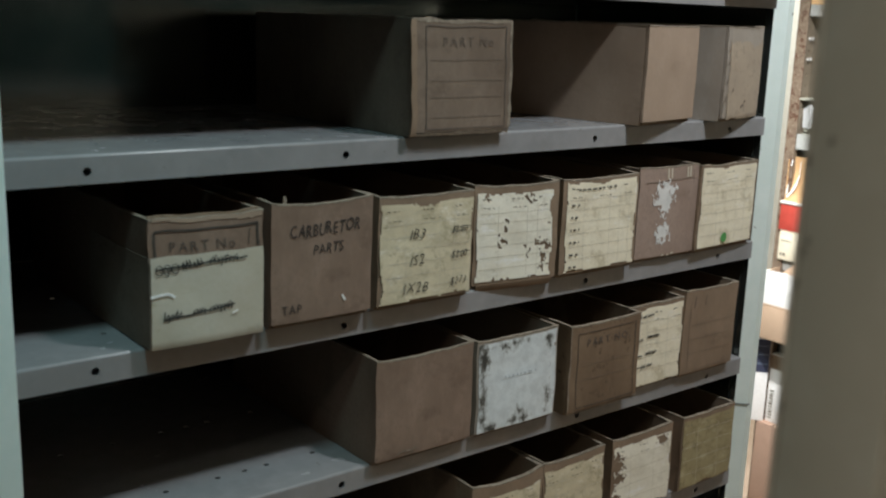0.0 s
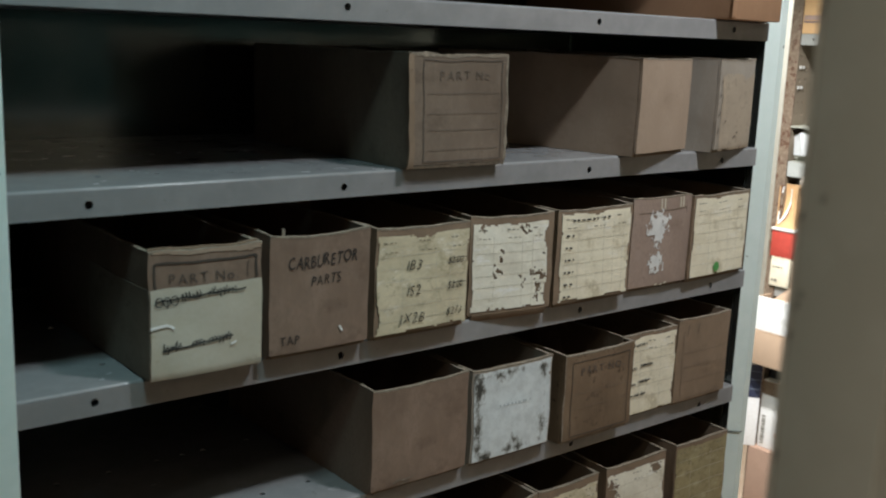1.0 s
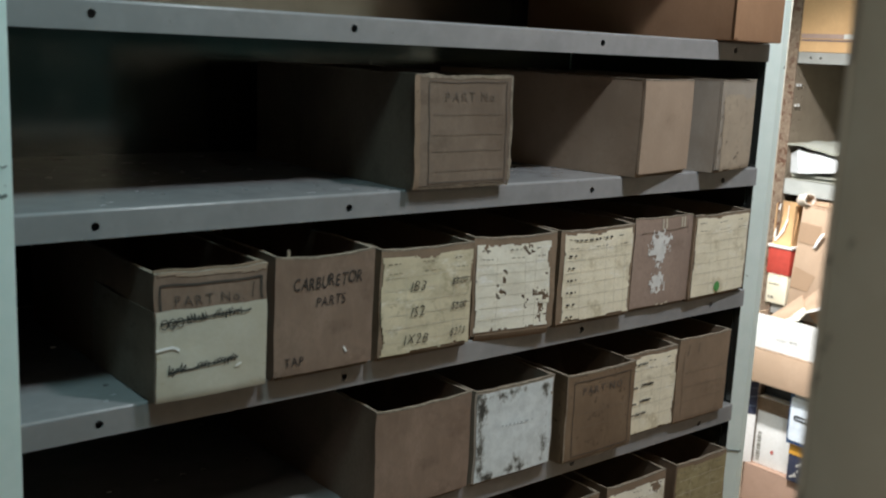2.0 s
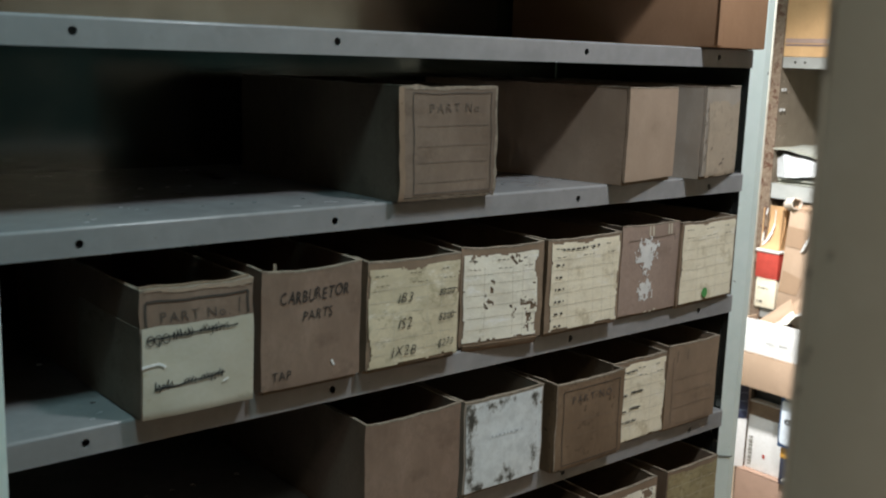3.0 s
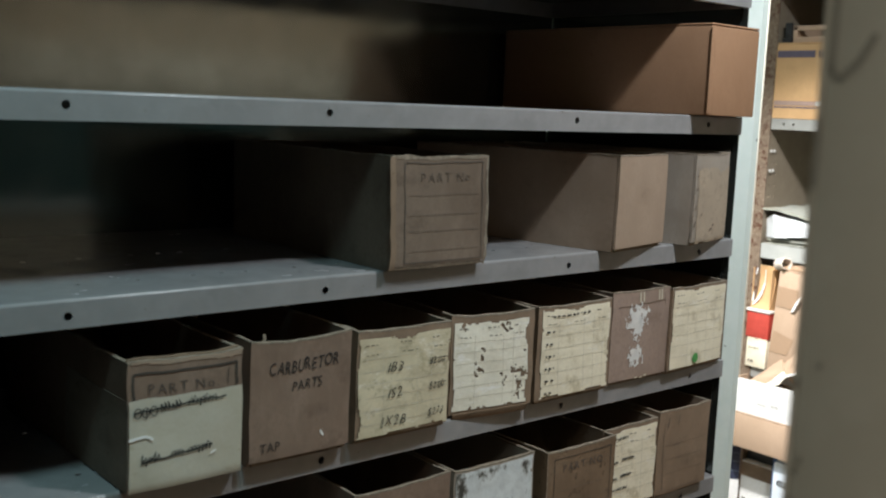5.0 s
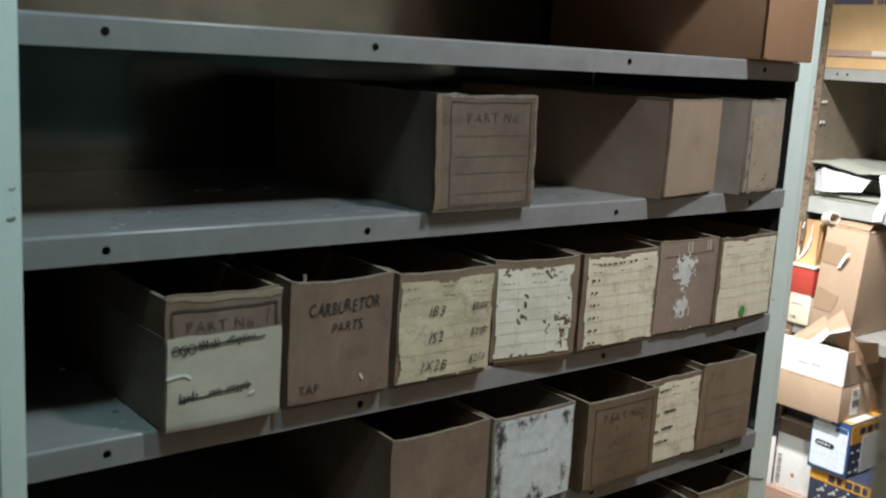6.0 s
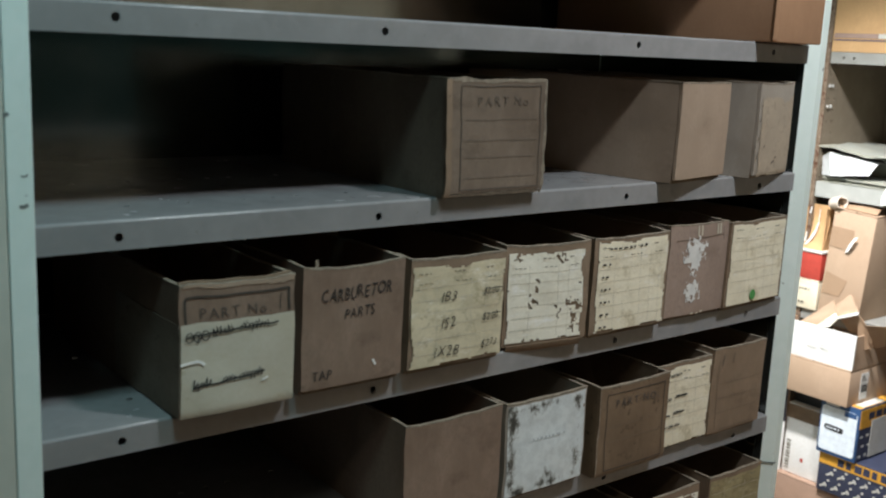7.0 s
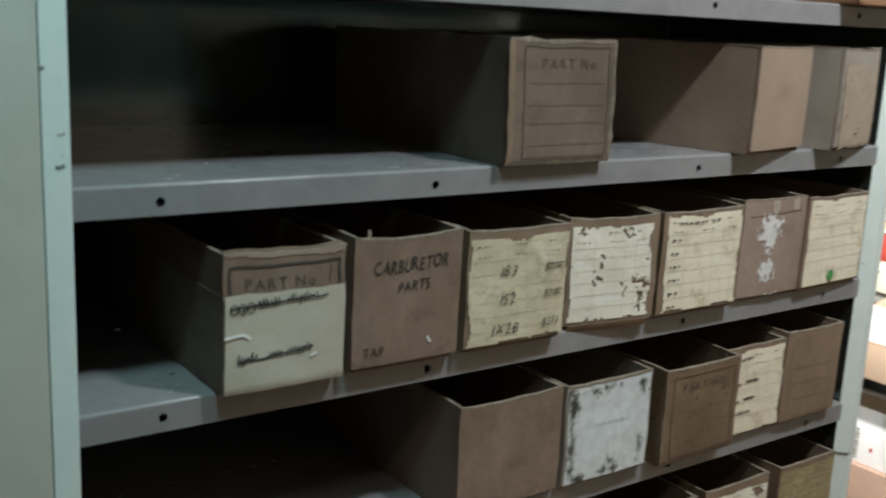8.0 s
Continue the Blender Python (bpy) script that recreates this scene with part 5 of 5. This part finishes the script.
blue = carton("blue_parts_box", XE - 0.050, 0.373, 0.4764, 0.106, 0.26, 0.140, BLUE, "blue box with a pale label, amber and navy sides", yaw=-90)
bm = bmesh.new()
vs = []
for cx, cz, a0 in ((0.013, 0.018, 180), (0.093, 0.018, 270), (0.093, 0.118, 0), (0.013, 0.118, 90)):
    vs += [bm.verts.new((cx + 0.008 * math.cos(radians(a0 + 18 * k)), -0.0010, cz + 0.008 * math.sin(radians(a0 + 18 * k)))) for k in range(6)]
bm.faces.new(vs)
part("pale_label", bm, PALE_BLUE, blue, "pale printed end label with rounded corners")
bm = bmesh.new()
vs = []
for cx, a0 in ((0.023, 90), (0.061, 270)):
    vs += [bm.verts.new((cx + 0.0075 * math.cos(radians(a0 + 30 * k)), -0.0014, 0.071 - (cx - 0.042) * 0.04 + 0.0075 * math.sin(radians(a0 + 30 * k)))) for k in range(7)]
bm.faces.new(vs)
part("label_pill", bm, DARK, blue, "dark rounded name plate")
bm = bmesh.new()
bars(bm, 0.022, 0.062, 0.0712, 0.0050, -0.0017, None, 31, 0.7)
part("pale_bars", bm, PALE_BLUE, blue)
stripes(blue, "writing_bar", GREY_PAPER, [(0.014, 0.052, 0.129, 0.135)], -0.0014)
stripes(blue, "label_corner", BLUE, [(0.066, 0.099, 0.112, 0.125)], -0.0013, "blue printed corner")
part("amber_side", one_block(0.1064, 0.1076, 0.004, 0.256, 0.088, 0.136), AMBER, blue, "amber printed side")
part("navy_side", one_block(0.1064, 0.1074, 0.004, 0.256, 0.003, 0.087), NAVY, blue, "navy printed lower side")
bm = bmesh.new()
rnd = random.Random(9)
for i in range(9):
    for j in range(3):
        y, z = 0.010 + 0.027 * i + 0.010 * (j % 2), 0.012 + 0.026 * j
        block(bm, 0.1076, 0.1080, y, y + 0.012, z, z + 0.0045 + 0.003 * rnd.random())
part("bolt_pattern", bm, GREY_PAPER, blue, "pale printed bolt pattern")
part("side_label", one_block(0.1082, 0.1090, 0.056, 0.250, 0.006, 0.104), GREY_PAPER, blue, "pale side label")
bm = bmesh.new()
for k in range(5):
    block(bm, 0.1078, 0.1084, 0.040 + 0.034 * k, 0.066 + 0.034 * k, 0.108, 0.126)
tagged(part("printed_bars", bm, NAVY, blue), kind="stuff")
part("amber_top", one_block(0.050, 0.104, 0.004, 0.256, 0.1402, 0.1410), AMBER, blue, "amber printed top")
part("top_label", one_block(0.060, 0.102, 0.020, 0.120, 0.1412, 0.1418), GREY_PAPER, blue, "pale top label")
tray2 = carton("shallow_brown_carton", XE - 0.070, 0.502, 0.6166, 0.208, 0.30, 0.094, PALE_KRAFT, "shallow pale brown carton holding a white box", yaw=-90)
bm = bmesh.new()
block(bm, 0.2084, 0.2092, 0.050, 0.085, 0.012, 0.080)
part("side_label", bm, WHITE_PAPER, tray2, "white barcode label")
bm = bmesh.new()
for k in range(9):
    block(bm, 0.2093, 0.2096, 0.055 + 0.0032 * k, 0.0562 + 0.0032 * k + 0.0006 * (k % 3), 0.030, 0.050)
tagged(part("barcode_bars", bm, DARK, tray2), kind="stuff")
bm = bmesh.new()
for k in range(3):
    block(bm, 0.2093, 0.2096, 0.056, 0.076 - 0.004 * k, 0.060 + 0.005 * k, 0.0622 + 0.005 * k)
tagged(part("printed_bars", bm, PENCIL, tray2), kind="stuff")
white = thing("open_white_box", END(0.500, 0.711, XE - 0.068), "bright white open box with brown flaps standing up", "carton")
bm = bmesh.new()
t = 0.003
slab(bm, (0, 0, 0), (0.206, 0, 0), (0.006, -0.006, 0.090), (0, t, 0), 8, 6, lambda p: Vector((p.x, p.y + 0.003 * noise.noise((p.x * 20, p.z * 20, 1)), p.z)))
part("front_wall", bm, WHITE_PAPER, white)
bm = bmesh.new()
bars(bm, 0.084, 0.109, 0.045, 0.004, -0.0085, None, 41, 0.6)
bars(bm, 0.122, 0.144, 0.046, 0.005, -0.0085, None, 42, 0.6)
tagged(part("printed_bars", bm, GREY_PAPER, white), kind="stuff")
bm = bmesh.new()
slab(bm, (0, t, 0), (0, 0.24, 0), (0, 0, 0.085), (t, 0, 0), 6, 4)
part("side_wall", bm, PALE_KRAFT, white)
bm = bmesh.new()
slab(bm, (0.203, t, 0), (0, 0.24, 0), (0, 0, 0.085), (t, 0, 0), 6, 4)
part("side_wall", bm, PALE_KRAFT, white)
bm = bmesh.new()
slab(bm, (0, 0.243, 0), (0.206, 0, 0), (0, 0, 0.085), (0, t, 0), 6, 4)
part("back_wall", bm, PALE_KRAFT, white)


def standing_flap(corners, material=PALE_KRAFT, name="flap", label="brown inner flap standing up", rough=0.003):
    """A bent cardboard flap of the box between four world corners, with the board's thickness."""
    bm = bmesh.new()
    a, b, c, d = [Vector(p) for p in corners]
    n, grids = 6, []
    for off in (0.0, 0.003):
        grid = [[bm.verts.new(a.lerp(b, i / n).lerp(d.lerp(c, i / n), j / n) + Vector((off + rough * noise.noise((i * 0.5, j * 0.5, a.y * 9)), 0, 0))) for i in range(n + 1)] for j in range(n + 1)]
        for j in range(n):
            for i in range(n):
                bm.faces.new((grid[j][i], grid[j][i + 1], grid[j + 1][i + 1], grid[j + 1][i]))
        grids.append(grid)
    for edge in (lambda g: g[0], lambda g: g[n], lambda g: [r[0] for r in g], lambda g: [r[n] for r in g]):
        u, v = edge(grids[0]), edge(grids[1])
        for i in range(n):
            bm.faces.new((u[i], u[i + 1], v[i + 1], v[i]))
    return part(name, bm, material, white, label, END(0.500, 0.711, XE - 0.068).inverted())


standing_flap(((1.945, 0.463, 0.790), (1.945, 0.415, 0.793), (1.952, 0.365, 0.839), (1.960, 0.380, 0.866)))
# Lit inner face of the flap, its light painted as ivory.
standing_flap(((1.940, 0.412, 0.793), (1.945, 0.373, 0.802), (1.945, 0.354, 0.828), (1.950, 0.366, 0.838)), IVORY, "lit_flap_face", "lit inner face of the folded flap, painted pale")
standing_flap(((1.955, 0.361, 0.828), (1.955, 0.308, 0.853), (1.968, 0.342, 0.889), (1.965, 0.377, 0.854)))
# Highlight on the board's thick top edge, painted as a white strip.
standing_flap(((1.950, 0.356, 0.826), (1.950, 0.305, 0.848), (1.950, 0.306, 0.855), (1.950, 0.356, 0.832)), WHITE_PAPER, "lit_flap_edge", "lit top edge of the flap, painted white", 0.001)
# Shadowed inside of the flap: shade put into darker brown and a forward lean.
standing_flap(((1.985, 0.343, 0.792), (1.985, 0.307, 0.790), (1.956, 0.308, 0.847), (1.956, 0.354, 0.825)), TAPE_SHADE_KRAFT)
standing_flap(((1.975, 0.311, 0.749), (1.985, 0.264, 0.772), (1.960, 0.292, 0.828), (1.958, 0.309, 0.847)), TAPE_SHADE_KRAFT)
standing_flap(((1.985, 0.269, 0.768), (1.985, 0.242, 0.781), (1.945, 0.229, 0.837), (1.950, 0.284, 0.826)), TAPE_SHADE_KRAFT)
